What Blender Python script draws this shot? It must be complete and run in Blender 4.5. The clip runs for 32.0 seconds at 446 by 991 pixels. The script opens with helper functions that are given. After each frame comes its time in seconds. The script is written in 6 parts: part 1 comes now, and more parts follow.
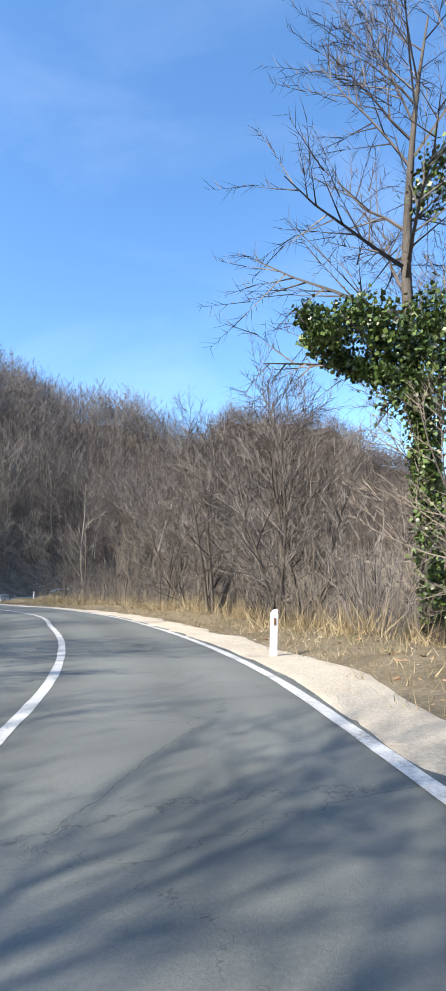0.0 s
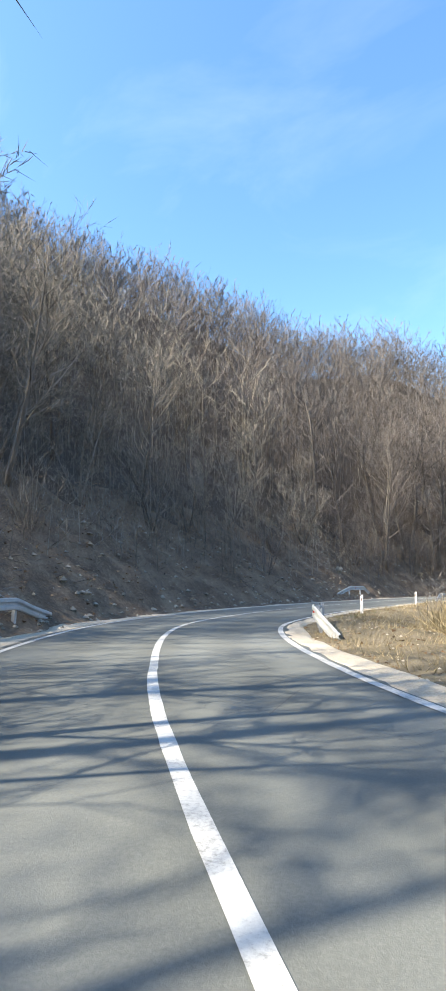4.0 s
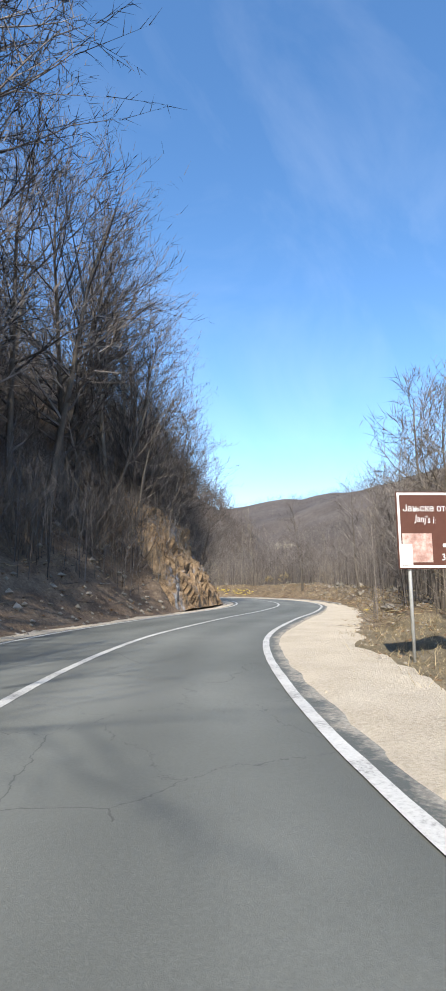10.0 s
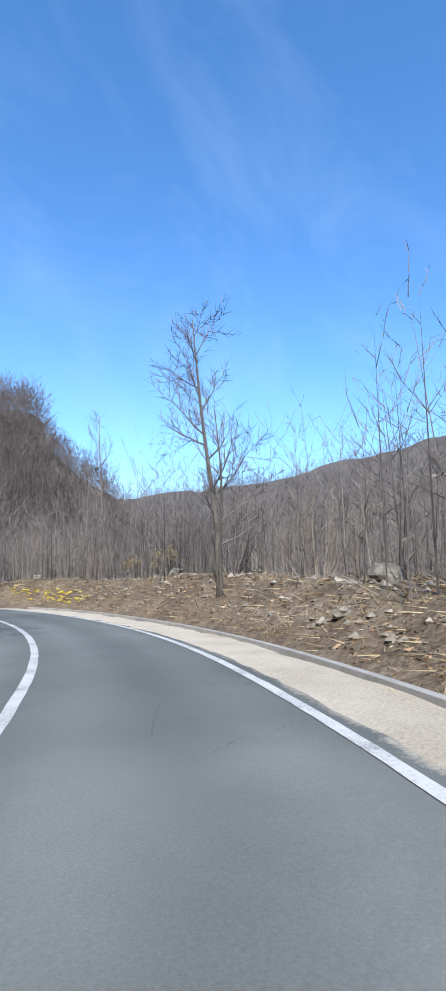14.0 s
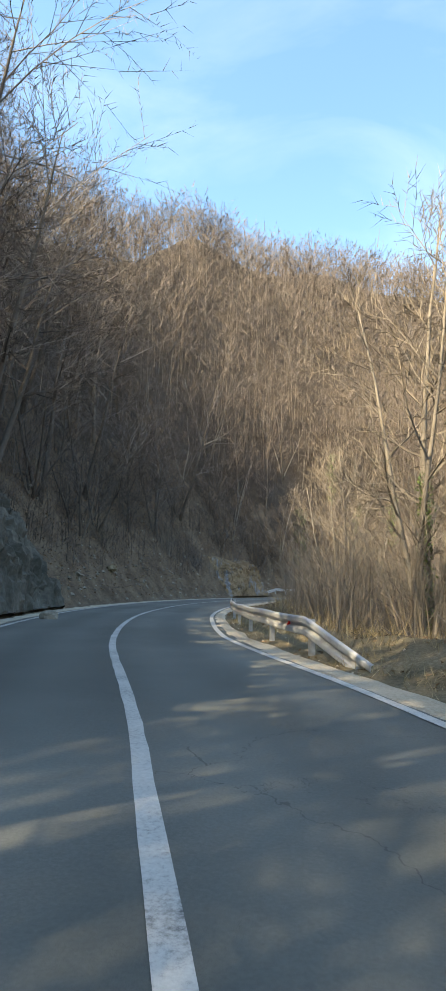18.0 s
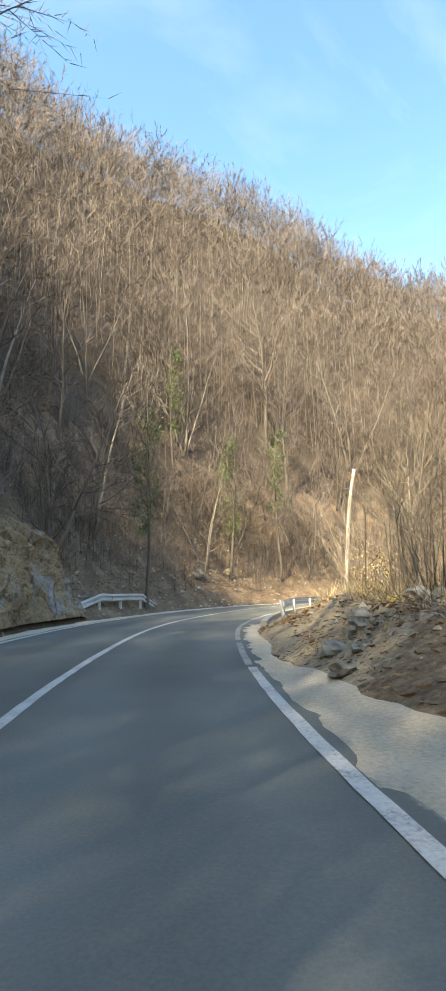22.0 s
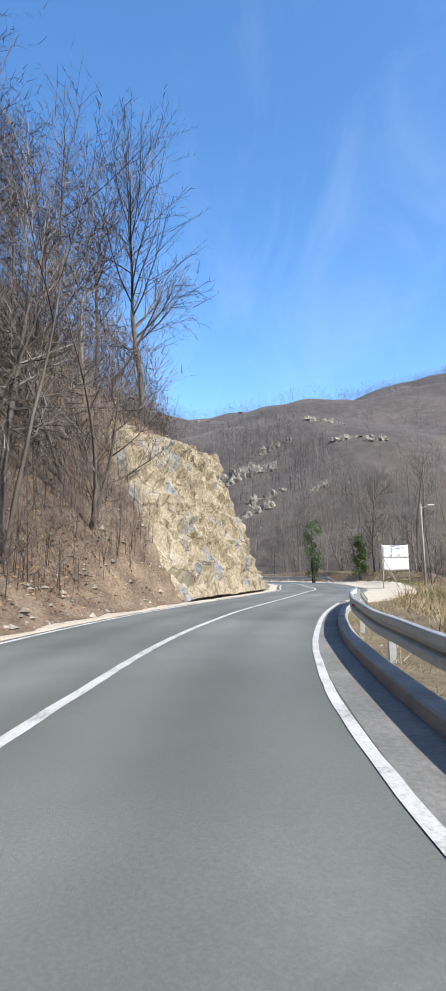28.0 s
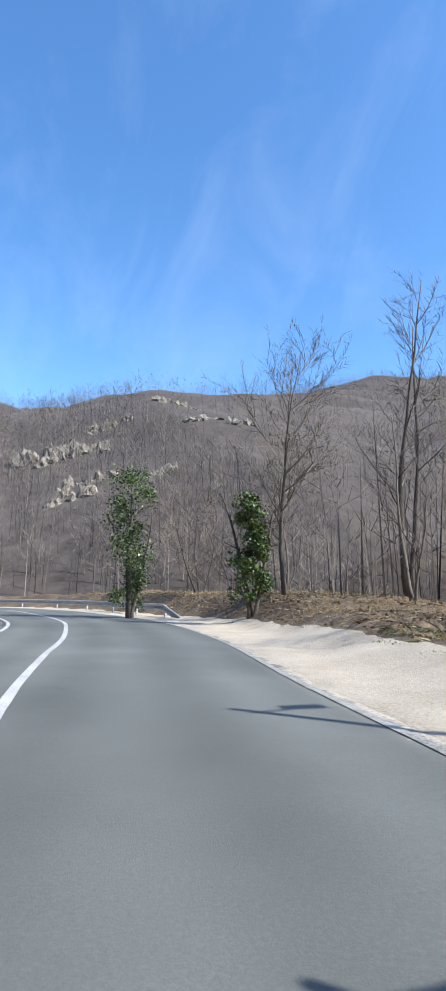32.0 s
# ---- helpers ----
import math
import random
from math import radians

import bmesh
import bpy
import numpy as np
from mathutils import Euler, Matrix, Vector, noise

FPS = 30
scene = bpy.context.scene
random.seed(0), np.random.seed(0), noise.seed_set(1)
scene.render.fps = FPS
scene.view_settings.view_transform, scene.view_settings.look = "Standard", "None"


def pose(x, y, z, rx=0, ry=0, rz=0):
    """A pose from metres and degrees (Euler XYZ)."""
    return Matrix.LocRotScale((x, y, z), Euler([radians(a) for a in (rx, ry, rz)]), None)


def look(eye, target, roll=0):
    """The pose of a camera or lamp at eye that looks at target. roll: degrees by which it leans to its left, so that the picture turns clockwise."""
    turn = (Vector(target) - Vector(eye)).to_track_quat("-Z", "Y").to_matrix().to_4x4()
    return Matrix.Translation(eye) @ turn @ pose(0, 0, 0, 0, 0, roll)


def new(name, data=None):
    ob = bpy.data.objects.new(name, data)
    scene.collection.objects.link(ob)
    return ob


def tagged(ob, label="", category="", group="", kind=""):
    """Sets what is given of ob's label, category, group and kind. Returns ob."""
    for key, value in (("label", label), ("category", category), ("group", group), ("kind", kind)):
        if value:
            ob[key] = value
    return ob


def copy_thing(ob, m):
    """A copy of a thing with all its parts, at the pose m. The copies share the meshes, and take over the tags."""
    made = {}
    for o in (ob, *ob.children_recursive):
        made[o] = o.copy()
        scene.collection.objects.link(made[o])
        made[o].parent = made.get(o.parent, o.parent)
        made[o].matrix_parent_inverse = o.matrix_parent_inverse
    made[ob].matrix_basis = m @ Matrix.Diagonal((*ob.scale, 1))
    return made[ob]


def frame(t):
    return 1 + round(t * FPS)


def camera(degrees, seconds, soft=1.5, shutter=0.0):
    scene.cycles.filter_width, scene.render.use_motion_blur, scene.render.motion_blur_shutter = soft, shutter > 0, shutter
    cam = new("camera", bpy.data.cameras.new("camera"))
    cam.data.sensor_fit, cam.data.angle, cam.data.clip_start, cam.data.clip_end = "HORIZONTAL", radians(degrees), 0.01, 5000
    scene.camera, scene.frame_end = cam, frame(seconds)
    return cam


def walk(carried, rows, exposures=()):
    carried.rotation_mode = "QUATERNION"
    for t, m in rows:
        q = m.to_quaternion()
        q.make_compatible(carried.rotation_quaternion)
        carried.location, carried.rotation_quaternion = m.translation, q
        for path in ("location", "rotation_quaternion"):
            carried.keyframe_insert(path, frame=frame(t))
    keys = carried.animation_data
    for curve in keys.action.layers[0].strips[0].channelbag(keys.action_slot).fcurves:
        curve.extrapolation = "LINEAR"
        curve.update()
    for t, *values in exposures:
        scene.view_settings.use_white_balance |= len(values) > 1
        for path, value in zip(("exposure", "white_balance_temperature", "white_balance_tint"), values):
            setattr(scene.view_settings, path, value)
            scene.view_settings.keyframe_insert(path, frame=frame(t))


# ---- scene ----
# exposure and white balance rows: seconds, stops, kelvin, tint
EXPOSURES = [(0.0, 1.25, 6600, 10), (2.5, 1.6, 6700, 10), (5.0, 1.75, 7300, 8), (7.0, 1.25, 6500, 10), (9.0, 1.02, 6700, 10), (12.0, 0.88, 6000, 10), (15.5, 0.95, 5800, 8),
             (17.0, 1.5, 7000, 6), (18.0, 2.2, 9500, 7), (19.5, 2.3, 9700, 6), (21.0, 2.3, 9400, 4), (22.5, 2.15, 9000, 6), (24.0, 1.75, 8500, 8), (27.0, 0.95, 6800, 10), (28.5, 1.05, 6100, 10), (30.0, 0.9, 6000, 10), (32.0, 1.0, 6100, 10)]
cam = camera(42.62, 32.0, soft=1.9)
# seconds, x, y, heading, upward tilt, lean; the lens rides 1.2 m over the road
PATH = [
    (0.0, 1.70, -10.37, 0.04, 8.86, -0.90),
    (0.5, 0.74, -5.20, 4.94, 8.60, -1.26),
    (1.0, -0.71, -0.14, 10.18, 9.04, -0.88),
    (1.5, -2.61, 4.73, 15.23, 8.72, -0.11),
    (2.0, -4.83, 9.43, 20.10, 8.86, -0.13),
    (2.5, -7.37, 13.95, 23.32, 9.05, 0.25),
    (3.0, -10.14, 18.38, 24.61, 8.93, -0.34),
    (3.5, -12.96, 22.84, 23.90, 8.90, -0.51),
    (4.0, -15.67, 27.42, 21.18, 8.91, -0.12),
    (4.5, -18.10, 32.22, 16.47, 8.93, 1.19),
    (5.0, -20.07, 37.30, 9.81, 8.61, 0.53),
    (5.5, -21.38, 42.64, 1.67, 8.20, -0.15),
    (6.0, -21.98, 48.15, -6.02, 8.38, -1.03),
    (6.5, -21.88, 53.79, -12.22, 9.46, -1.05),
    (7.0, -21.24, 59.38, -16.29, 9.18, -0.47),
    (7.5, -20.29, 64.76, -19.26, 8.58, -0.36),
    (8.0, -19.12, 70.03, -21.05, 8.21, -0.56),
    (8.5, -17.84, 75.27, -23.21, 9.12, -0.75),
    (9.0, -16.29, 80.52, -27.35, 8.93, -0.96),
    (9.5, -14.25, 85.81, -32.55, 9.22, -0.98),
    (10.0, -11.63, 90.84, -38.75, 9.12, -0.32),
    (10.5, -8.52, 95.50, -44.85, 9.49, -0.63),
    (11.0, -5.04, 99.69, -50.98, 8.84, -1.09),
    (11.5, -1.25, 103.27, -56.71, 8.71, -0.98),
    (12.0, 2.69, 106.43, -59.62, 8.34, -1.20),
    (12.5, 6.67, 109.45, -60.13, 8.46, -0.32),
    (13.0, 10.57, 112.55, -58.43, 8.21, 0.05),
    (13.5, 14.20, 115.88, -53.45, 8.04, 0.28),
    (14.0, 17.54, 119.44, -49.09, 8.74, -0.25),
    (14.5, 20.60, 123.21, -44.96, 8.93, -0.47),
    (15.0, 23.35, 127.21, -40.11, 8.81, -0.48),
    (15.5, 25.71, 131.49, -33.72, 8.15, -0.50),
    (16.0, 27.52, 136.09, -25.08, 8.29, -0.84),
    (16.5, 28.65, 140.97, -15.82, 8.43, -0.28),
    (17.0, 28.96, 146.09, -7.12, 8.31, 0.17),
    (17.5, 28.52, 151.28, 0.44, 8.70, 0.88),
    (18.0, 27.53, 156.44, 5.31, 8.90, 1.67),
    (18.5, 26.34, 161.54, 5.22, 9.24, 1.78),
    (19.0, 25.19, 166.62, 2.67, 8.80, 0.89),
    (19.5, 24.29, 171.74, -0.66, 8.81, 0.27),
    (20.0, 23.72, 176.89, -4.52, 8.49, -0.18),
    (20.5, 23.50, 182.00, -8.20, 9.07, -0.41),
    (21.0, 23.60, 187.07, -12.12, 8.93, 0.25),
    (21.5, 24.03, 192.13, -15.94, 8.77, -0.52),
    (22.0, 24.72, 197.01, -18.85, 9.14, -0.92),
    (22.5, 25.64, 201.75, -21.78, 9.03, -0.81),
    (23.0, 26.86, 206.42, -25.11, 9.00, -1.32),
    (23.5, 28.33, 210.93, -29.33, 8.70, -2.24),
    (24.0, 30.23, 215.26, -34.18, 8.00, -1.03),
    (24.5, 32.54, 219.39, -40.36, 7.23, -0.55),
    (25.0, 35.30, 223.24, -46.91, 8.68, -0.45),
    (25.5, 38.51, 226.76, -53.73, 8.94, -0.47),
    (26.0, 42.16, 229.90, -60.88, 8.71, -0.58),
    (26.5, 46.24, 232.58, -68.63, 7.87, -0.95),
    (27.0, 50.73, 234.61, -77.64, 8.15, -1.00),
    (27.5, 55.51, 236.00, -87.01, 8.03, -0.43),
    (28.0, 60.52, 236.52, -96.16, 7.78, -0.92),
    (28.5, 65.51, 236.29, -104.69, 8.44, -1.58),
    (29.0, 70.40, 235.35, -111.74, 8.66, -0.97),
    (29.5, 75.10, 233.93, -116.71, 8.86, -1.16),
    (30.0, 79.78, 232.19, -119.29, 9.07, -1.57),
    (30.5, 84.42, 230.30, -120.13, 9.18, -1.32),
    (31.0, 89.10, 228.33, -119.64, 9.11, -1.24),
    (31.5, 93.87, 226.44, -116.66, 9.46, -0.70),
    (32.0, 98.66, 225.04, -111.44, 9.65, 0.17),
]
walk(cam, [(t, pose(x, y, 1.2, 90 + p, 0, w) @ pose(0, 0, 0, 0, 0, r)) for t, x, y, w, p, r in PATH], EXPOSURES)

# ---- light: clear March day, sun from the south-west over the driver's shoulder ----
world = bpy.data.worlds.new("sky")
scene.world = world
world.use_nodes = True
wt = world.node_tree
sky = wt.nodes.new("ShaderNodeTexSky")
sky.sky_type = "NISHITA"
sky.sun_disc = False
SUN_AZ, SUN_EL = 228.0, 41.0          # compass bearing clockwise from +y, height
sky.sun_elevation, sky.sun_rotation = radians(SUN_EL), radians(SUN_AZ)
sky.air_density, sky.dust_density, sky.ozone_density = 1.0, 0.6, 2.2
wt.nodes["Background"].inputs["Strength"].default_value = 0.15
hue = wt.nodes.new("ShaderNodeHueSaturation")
hue.inputs["Saturation"].default_value = 1.2
wt.links.new(sky.outputs["Color"], hue.inputs["Color"])
# thin high cirrus all over the sky
wc = wt.nodes.new("ShaderNodeTexCoord")
wm = wt.nodes.new("ShaderNodeMapping")
wm.inputs["Scale"].default_value, wm.inputs["Rotation"].default_value = (1.6, 4.2, 3.0), (0.3, 0.5, 0.6)
wt.links.new(wc.outputs["Generated"], wm.inputs["Vector"])
wn = wt.nodes.new("ShaderNodeTexNoise")
wn.inputs["Scale"].default_value, wn.inputs["Detail"].default_value, wn.inputs["Roughness"].default_value, wn.inputs["Distortion"].default_value = 1.3, 6.0, 0.58, 0.6
wt.links.new(wm.outputs["Vector"], wn.inputs["Vector"])
wr = wt.nodes.new("ShaderNodeMapRange")
wr.inputs["From Min"].default_value, wr.inputs["From Max"].default_value, wr.inputs["To Max"].default_value = 0.46, 0.8, 0.085
wt.links.new(wn.outputs["Fac"], wr.inputs["Value"])
wx = wt.nodes.new("ShaderNodeMix")
wx.data_type = "RGBA"
wx.inputs[7].default_value = (5.2, 5.6, 6.2, 1)
wt.links.new(wr.outputs["Result"], wx.inputs[0])
wt.links.new(hue.outputs["Color"], wx.inputs[6])
wt.links.new(wx.outputs[2], wt.nodes["Background"].inputs["Color"])
sun = new("sun", bpy.data.lights.new("sun", "SUN"))
sun.data.energy, sun.data.angle, sun.data.color = 4.0, radians(0.53), (1.0, 0.94, 0.85)
_sd = Vector((math.sin(radians(SUN_AZ)) * math.cos(radians(SUN_EL)), math.cos(radians(SUN_AZ)) * math.cos(radians(SUN_EL)), math.sin(radians(SUN_EL))))
sun.matrix_world = look(_sd * 300, (0, 0, 0))

# ---- materials ----


def ramp_node(nt, fac, stops):
    r = nt.nodes.new("ShaderNodeValToRGB")
    r.color_ramp.elements[0].position, r.color_ramp.elements[0].color = stops[0][0], (*stops[0][1], 1)
    r.color_ramp.elements[1].position, r.color_ramp.elements[1].color = stops[-1][0], (*stops[-1][1], 1)
    for p, c in stops[1:-1]:
        r.color_ramp.elements.new(p).color = (*c, 1)
    nt.links.new(fac, r.inputs["Fac"])
    return r.outputs["Color"]


def noise_node(nt, vec, scale, detail=4.0, rough=0.6, distort=0.0):
    n = nt.nodes.new("ShaderNodeTexNoise")
    n.inputs["Scale"].default_value, n.inputs["Detail"].default_value = scale, detail
    n.inputs["Roughness"].default_value, n.inputs["Distortion"].default_value = rough, distort
    nt.links.new(vec, n.inputs["Vector"])
    return n.outputs["Fac"]


def math_node(nt, op, a, b):
    m = nt.nodes.new("ShaderNodeMath")
    m.operation = op
    for i, v in enumerate((a, b)):
        if isinstance(v, (int, float)):
            m.inputs[i].default_value = v
        else:
            nt.links.new(v, m.inputs[i])
    return m.outputs[0]


def mix_node(nt, fac, a, b, mode="MIX"):
    m = nt.nodes.new("ShaderNodeMix")
    m.data_type, m.blend_type = "RGBA", mode
    for key, v in ((0, fac), (6, a), (7, b)):
        if isinstance(v, (int, float)):
            m.inputs[key].default_value = v
        elif isinstance(v, tuple):
            m.inputs[key].default_value = (*v, 1)
        else:
            nt.links.new(v, m.inputs[key])
    return m.outputs[2]


def material(name, stops, scale=3.0, fine=40.0, fine_mix=0.35, rough=0.9, metal=0.0, bump=0.3, bump_scale=None, stretch=(1, 1, 1), island=0.0, spec=0.3):
    """Two-scale noise colour with relief; island: how much each piece differs."""
    m = bpy.data.materials.new(name)
    m.use_nodes = True
    nt = m.node_tree
    bsdf = nt.nodes["Principled BSDF"]
    bsdf.inputs["Roughness"].default_value, bsdf.inputs["Metallic"].default_value = rough, metal
    bsdf.inputs["Specular IOR Level"].default_value = spec
    tc = nt.nodes.new("ShaderNodeTexCoord")
    mp = nt.nodes.new("ShaderNodeMapping")
    mp.inputs["Scale"].default_value = stretch
    nt.links.new(tc.outputs["Object"], mp.inputs["Vector"])
    vec = mp.outputs["Vector"]
    big = noise_node(nt, vec, scale)
    small = noise_node(nt, vec, fine, 5.0, 0.7)
    fac = math_node(nt, "ADD", math_node(nt, "MULTIPLY", big, 1 - fine_mix), math_node(nt, "MULTIPLY", small, fine_mix))
    if island:
        geo = nt.nodes.new("ShaderNodeNewGeometry")
        inf = nt.nodes.new("ShaderNodeObjectInfo")
        rnd = math_node(nt, "FRACT", math_node(nt, "ADD", geo.outputs["Random Per Island"], inf.outputs["Random"]), 0.0)
        fac = math_node(nt, "ADD", fac, math_node(nt, "MULTIPLY", math_node(nt, "SUBTRACT", rnd, 0.5), island))
    nt.links.new(ramp_node(nt, fac, stops), bsdf.inputs["Base Color"])
    if bump:
        b = nt.nodes.new("ShaderNodeBump")
        b.inputs["Strength"].default_value, b.inputs["Distance"].default_value = bump, 0.05
        nt.links.new(noise_node(nt, vec, bump_scale or fine, 6.0, 0.7), b.inputs["Height"])
        nt.links.new(b.outputs["Normal"], bsdf.inputs["Normal"])
    return m


def twig_material(name, stops, own=0.34):
    """Bare twigs: each crown has its tone, each twig a little of its own; a round twig catches light from all sides, so the blade's normal is softened."""
    m = material(name, stops, 0.16, 1.1, 0.35, 0.9, bump=0, island=own, spec=0.15)
    nt = m.node_tree
    geo = nt.nodes.new("ShaderNodeNewGeometry")
    add = nt.nodes.new("ShaderNodeVectorMath")
    add.operation = "MULTIPLY_ADD"
    add.inputs[1].default_value, add.inputs[2].default_value = (0.7, 0.7, 0.7), (0.0, 0.0, 0.3)
    nt.links.new(geo.outputs["Normal"], add.inputs[0])
    unit = nt.nodes.new("ShaderNodeVectorMath")
    unit.operation = "NORMALIZE"
    nt.links.new(add.outputs[0], unit.inputs[0])
    nt.links.new(unit.outputs[0], nt.nodes["Principled BSDF"].inputs["Normal"])
    return m


def asphalt_material():
    m = material("asphalt", [(0.3, (0.09, 0.095, 0.084)), (0.5, (0.128, 0.134, 0.12)), (0.62, (0.165, 0.17, 0.152)), (0.75, (0.22, 0.222, 0.2))], 0.22, 45, 0.38, 0.8, bump=0.25, bump_scale=90, spec=0.35)
    nt = m.node_tree
    bsdf = nt.nodes["Principled BSDF"]
    old = bsdf.inputs["Base Color"].links[0].from_socket
    at = nt.nodes.new("ShaderNodeAttribute")
    at.attribute_name = "across"          # metres from the centre line
    tc = nt.nodes.new("ShaderNodeTexCoord")
    # wheel tracks polished and a little lighter, dark oily strip between them
    a = math_node(nt, "ABSOLUTE", at.outputs["Fac"], 0)
    w = math_node(nt, "SINE", math_node(nt, "MULTIPLY", math_node(nt, "SUBTRACT", a, 0.35), 4.2), 0)
    tone = math_node(nt, "ADD", 1.0, math_node(nt, "MULTIPLY", w, 0.10))
    grey = nt.nodes.new("ShaderNodeCombineColor")
    for i in range(3):
        nt.links.new(tone, grey.inputs[i])
    c1 = mix_node(nt, 1.0, old, grey.outputs[0], "MULTIPLY")
    # bitumen-filled cracks
    vo = nt.nodes.new("ShaderNodeTexVoronoi")
    vo.feature = "DISTANCE_TO_EDGE"
    vo.inputs["Scale"].default_value = 0.55
    wob = noise_node(nt, tc.outputs["Object"], 1.2, 5, 0.7)
    add = nt.nodes.new("ShaderNodeVectorMath")
    add.operation = "ADD"
    nt.links.new(tc.outputs["Object"], add.inputs[0])
    nt.links.new(wob, add.inputs[1])
    nt.links.new(add.outputs[0], vo.inputs["Vector"])
    thin = math_node(nt, "LESS_THAN", vo.outputs["Distance"], 0.0028)
    patch = math_node(nt, "GREATER_THAN", noise_node(nt, tc.outputs["Object"], 0.07, 2), 0.58)
    c2 = mix_node(nt, math_node(nt, "MULTIPLY", math_node(nt, "MULTIPLY", thin, patch), 0.45), c1, (0.03, 0.03, 0.03))
    # pale gravel dust and crumbs along both edges
    reach = math_node(nt, "ADD", a, math_node(nt, "MULTIPLY", math_node(nt, "SUBTRACT", noise_node(nt, tc.outputs["Object"], 1.4, 5, 0.7), 0.5), 0.5))
    reach = math_node(nt, "ADD", reach, math_node(nt, "MULTIPLY", math_node(nt, "SUBTRACT", noise_node(nt, tc.outputs["Object"], 16, 4, 0.7), 0.5), 0.3))
    dust = ramp_node(nt, math_node(nt, "SUBTRACT", reach, 2.5), [(0.53, (0, 0, 0)), (0.64, (0.85, 0.85, 0.85))])
    grit = ramp_node(nt, noise_node(nt, tc.outputs["Object"], 24, 4, 0.7), [(0.3, (0.22, 0.19, 0.15)), (0.65, (0.5, 0.45, 0.36))])
    nt.links.new(mix_node(nt, dust, c2, grit), bsdf.inputs["Base Color"])
    return m


def paint_material():
    m = material("road_paint", [(0.33, (0.13, 0.13, 0.12)), (0.42, (0.34, 0.335, 0.315)), (0.5, (0.48, 0.475, 0.445)), (0.65, (0.57, 0.565, 0.53))], 1.7, 30, 0.55, 0.7, bump=0.15)
    return m


def ground_material():
    """Leaf litter, earth and dry grass in patches, darkened to stand for shade between the trees."""
    m = material("forest_floor", [(0.25, (0.03, 0.023, 0.018)), (0.5, (0.066, 0.051, 0.038)), (0.75, (0.125, 0.097, 0.072))], 0.5, 22, 0.5, 0.95, bump=0.9, bump_scale=10)
    return m


def rock_material(name, stops):
    """Ochre limestone with grey-blue water streaks and dark cracks."""
    m = material(name, stops, 0.7, 9, 0.6, 0.92, bump=1.0, bump_scale=9)
    nt = m.node_tree
    bsdf = nt.nodes["Principled BSDF"]
    old = bsdf.inputs["Base Color"].links[0].from_socket
    tc = nt.nodes.new("ShaderNodeTexCoord")
    mp = nt.nodes.new("ShaderNodeMapping")
    mp.inputs["Scale"].default_value = (1.0, 1.0, 0.35)
    nt.links.new(tc.outputs["Object"], mp.inputs["Vector"])
    streak = ramp_node(nt, noise_node(nt, mp.outputs["Vector"], 0.75, 5, 0.65, 0.4), [(0.55, (0, 0, 0)), (0.64, (1, 1, 1))])
    grey = ramp_node(nt, noise_node(nt, tc.outputs["Object"], 4.0, 5, 0.7), [(0.35, (0.1, 0.105, 0.11)), (0.65, (0.3, 0.305, 0.31))])
    c1 = mix_node(nt, streak, old, grey)
    vo = nt.nodes.new("ShaderNodeTexVoronoi")
    vo.feature = "DISTANCE_TO_EDGE"
    vo.inputs["Scale"].default_value = 0.6
    add = nt.nodes.new("ShaderNodeVectorMath")
    add.operation = "ADD"
    nt.links.new(tc.outputs["Object"], add.inputs[0])
    nt.links.new(noise_node(nt, tc.outputs["Object"], 1.5, 4, 0.7), add.inputs[1])
    nt.links.new(add.outputs[0], vo.inputs["Vector"])
    v2 = nt.nodes.new("ShaderNodeTexVoronoi")
    v2.feature = "DISTANCE_TO_EDGE"
    v2.inputs["Scale"].default_value = 2.3
    nt.links.new(add.outputs[0], v2.inputs["Vector"])
    fine = ramp_node(nt, v2.outputs["Distance"], [(0.0, (0.72, 0.7, 0.68)), (0.04, (1, 1, 1))])
    crack = mix_node(nt, 1.0, ramp_node(nt, vo.outputs["Distance"], [(0.0, (0.4, 0.37, 0.34)), (0.03, (1, 1, 1))]), fine, "MULTIPLY")
    nt.links.new(mix_node(nt, 1.0, c1, crack, "MULTIPLY"), bsdf.inputs["Base Color"])
    return m


M_ASPHALT = asphalt_material()
M_PAINT = paint_material()
M_PAINT_WORN = material("worn_road_paint", [(0.36, (0.12, 0.12, 0.11)), (0.47, (0.27, 0.265, 0.24)), (0.65, (0.42, 0.41, 0.375))], 2.1, 30, 0.6, 0.8, bump=0.15)
M_FLOOR = ground_material()
M_GRAVEL = material("limestone_gravel", [(0.28, (0.27, 0.22, 0.16)), (0.42, (0.45, 0.385, 0.29)), (0.55, (0.56, 0.49, 0.38)), (0.75, (0.67, 0.6, 0.48))], 0.9, 22, 0.62, 0.95, bump=0.8, bump_scale=30)
M_GRASS_GROUND = material("winter_grass_ground", [(0.28, (0.06, 0.052, 0.028)), (0.43, (0.13, 0.105, 0.062)), (0.55, (0.21, 0.168, 0.105)), (0.72, (0.35, 0.295, 0.2))], 0.9, 16, 0.6, 0.95, bump=0.8, bump_scale=25)
M_EARTH = material("bank_earth", [(0.3, (0.04, 0.027, 0.018)), (0.45, (0.105, 0.074, 0.05)), (0.57, (0.19, 0.138, 0.092)), (0.72, (0.32, 0.25, 0.175))], 0.9, 11, 0.55, 0.95, bump=1.0, bump_scale=7)
M_SANDY = material("sandy_bank_earth", [(0.28, (0.09, 0.07, 0.046)), (0.43, (0.2, 0.16, 0.11)), (0.55, (0.31, 0.26, 0.185)), (0.72, (0.45, 0.395, 0.3))], 0.9, 13, 0.6, 0.95, bump=1.0, bump_scale=9)
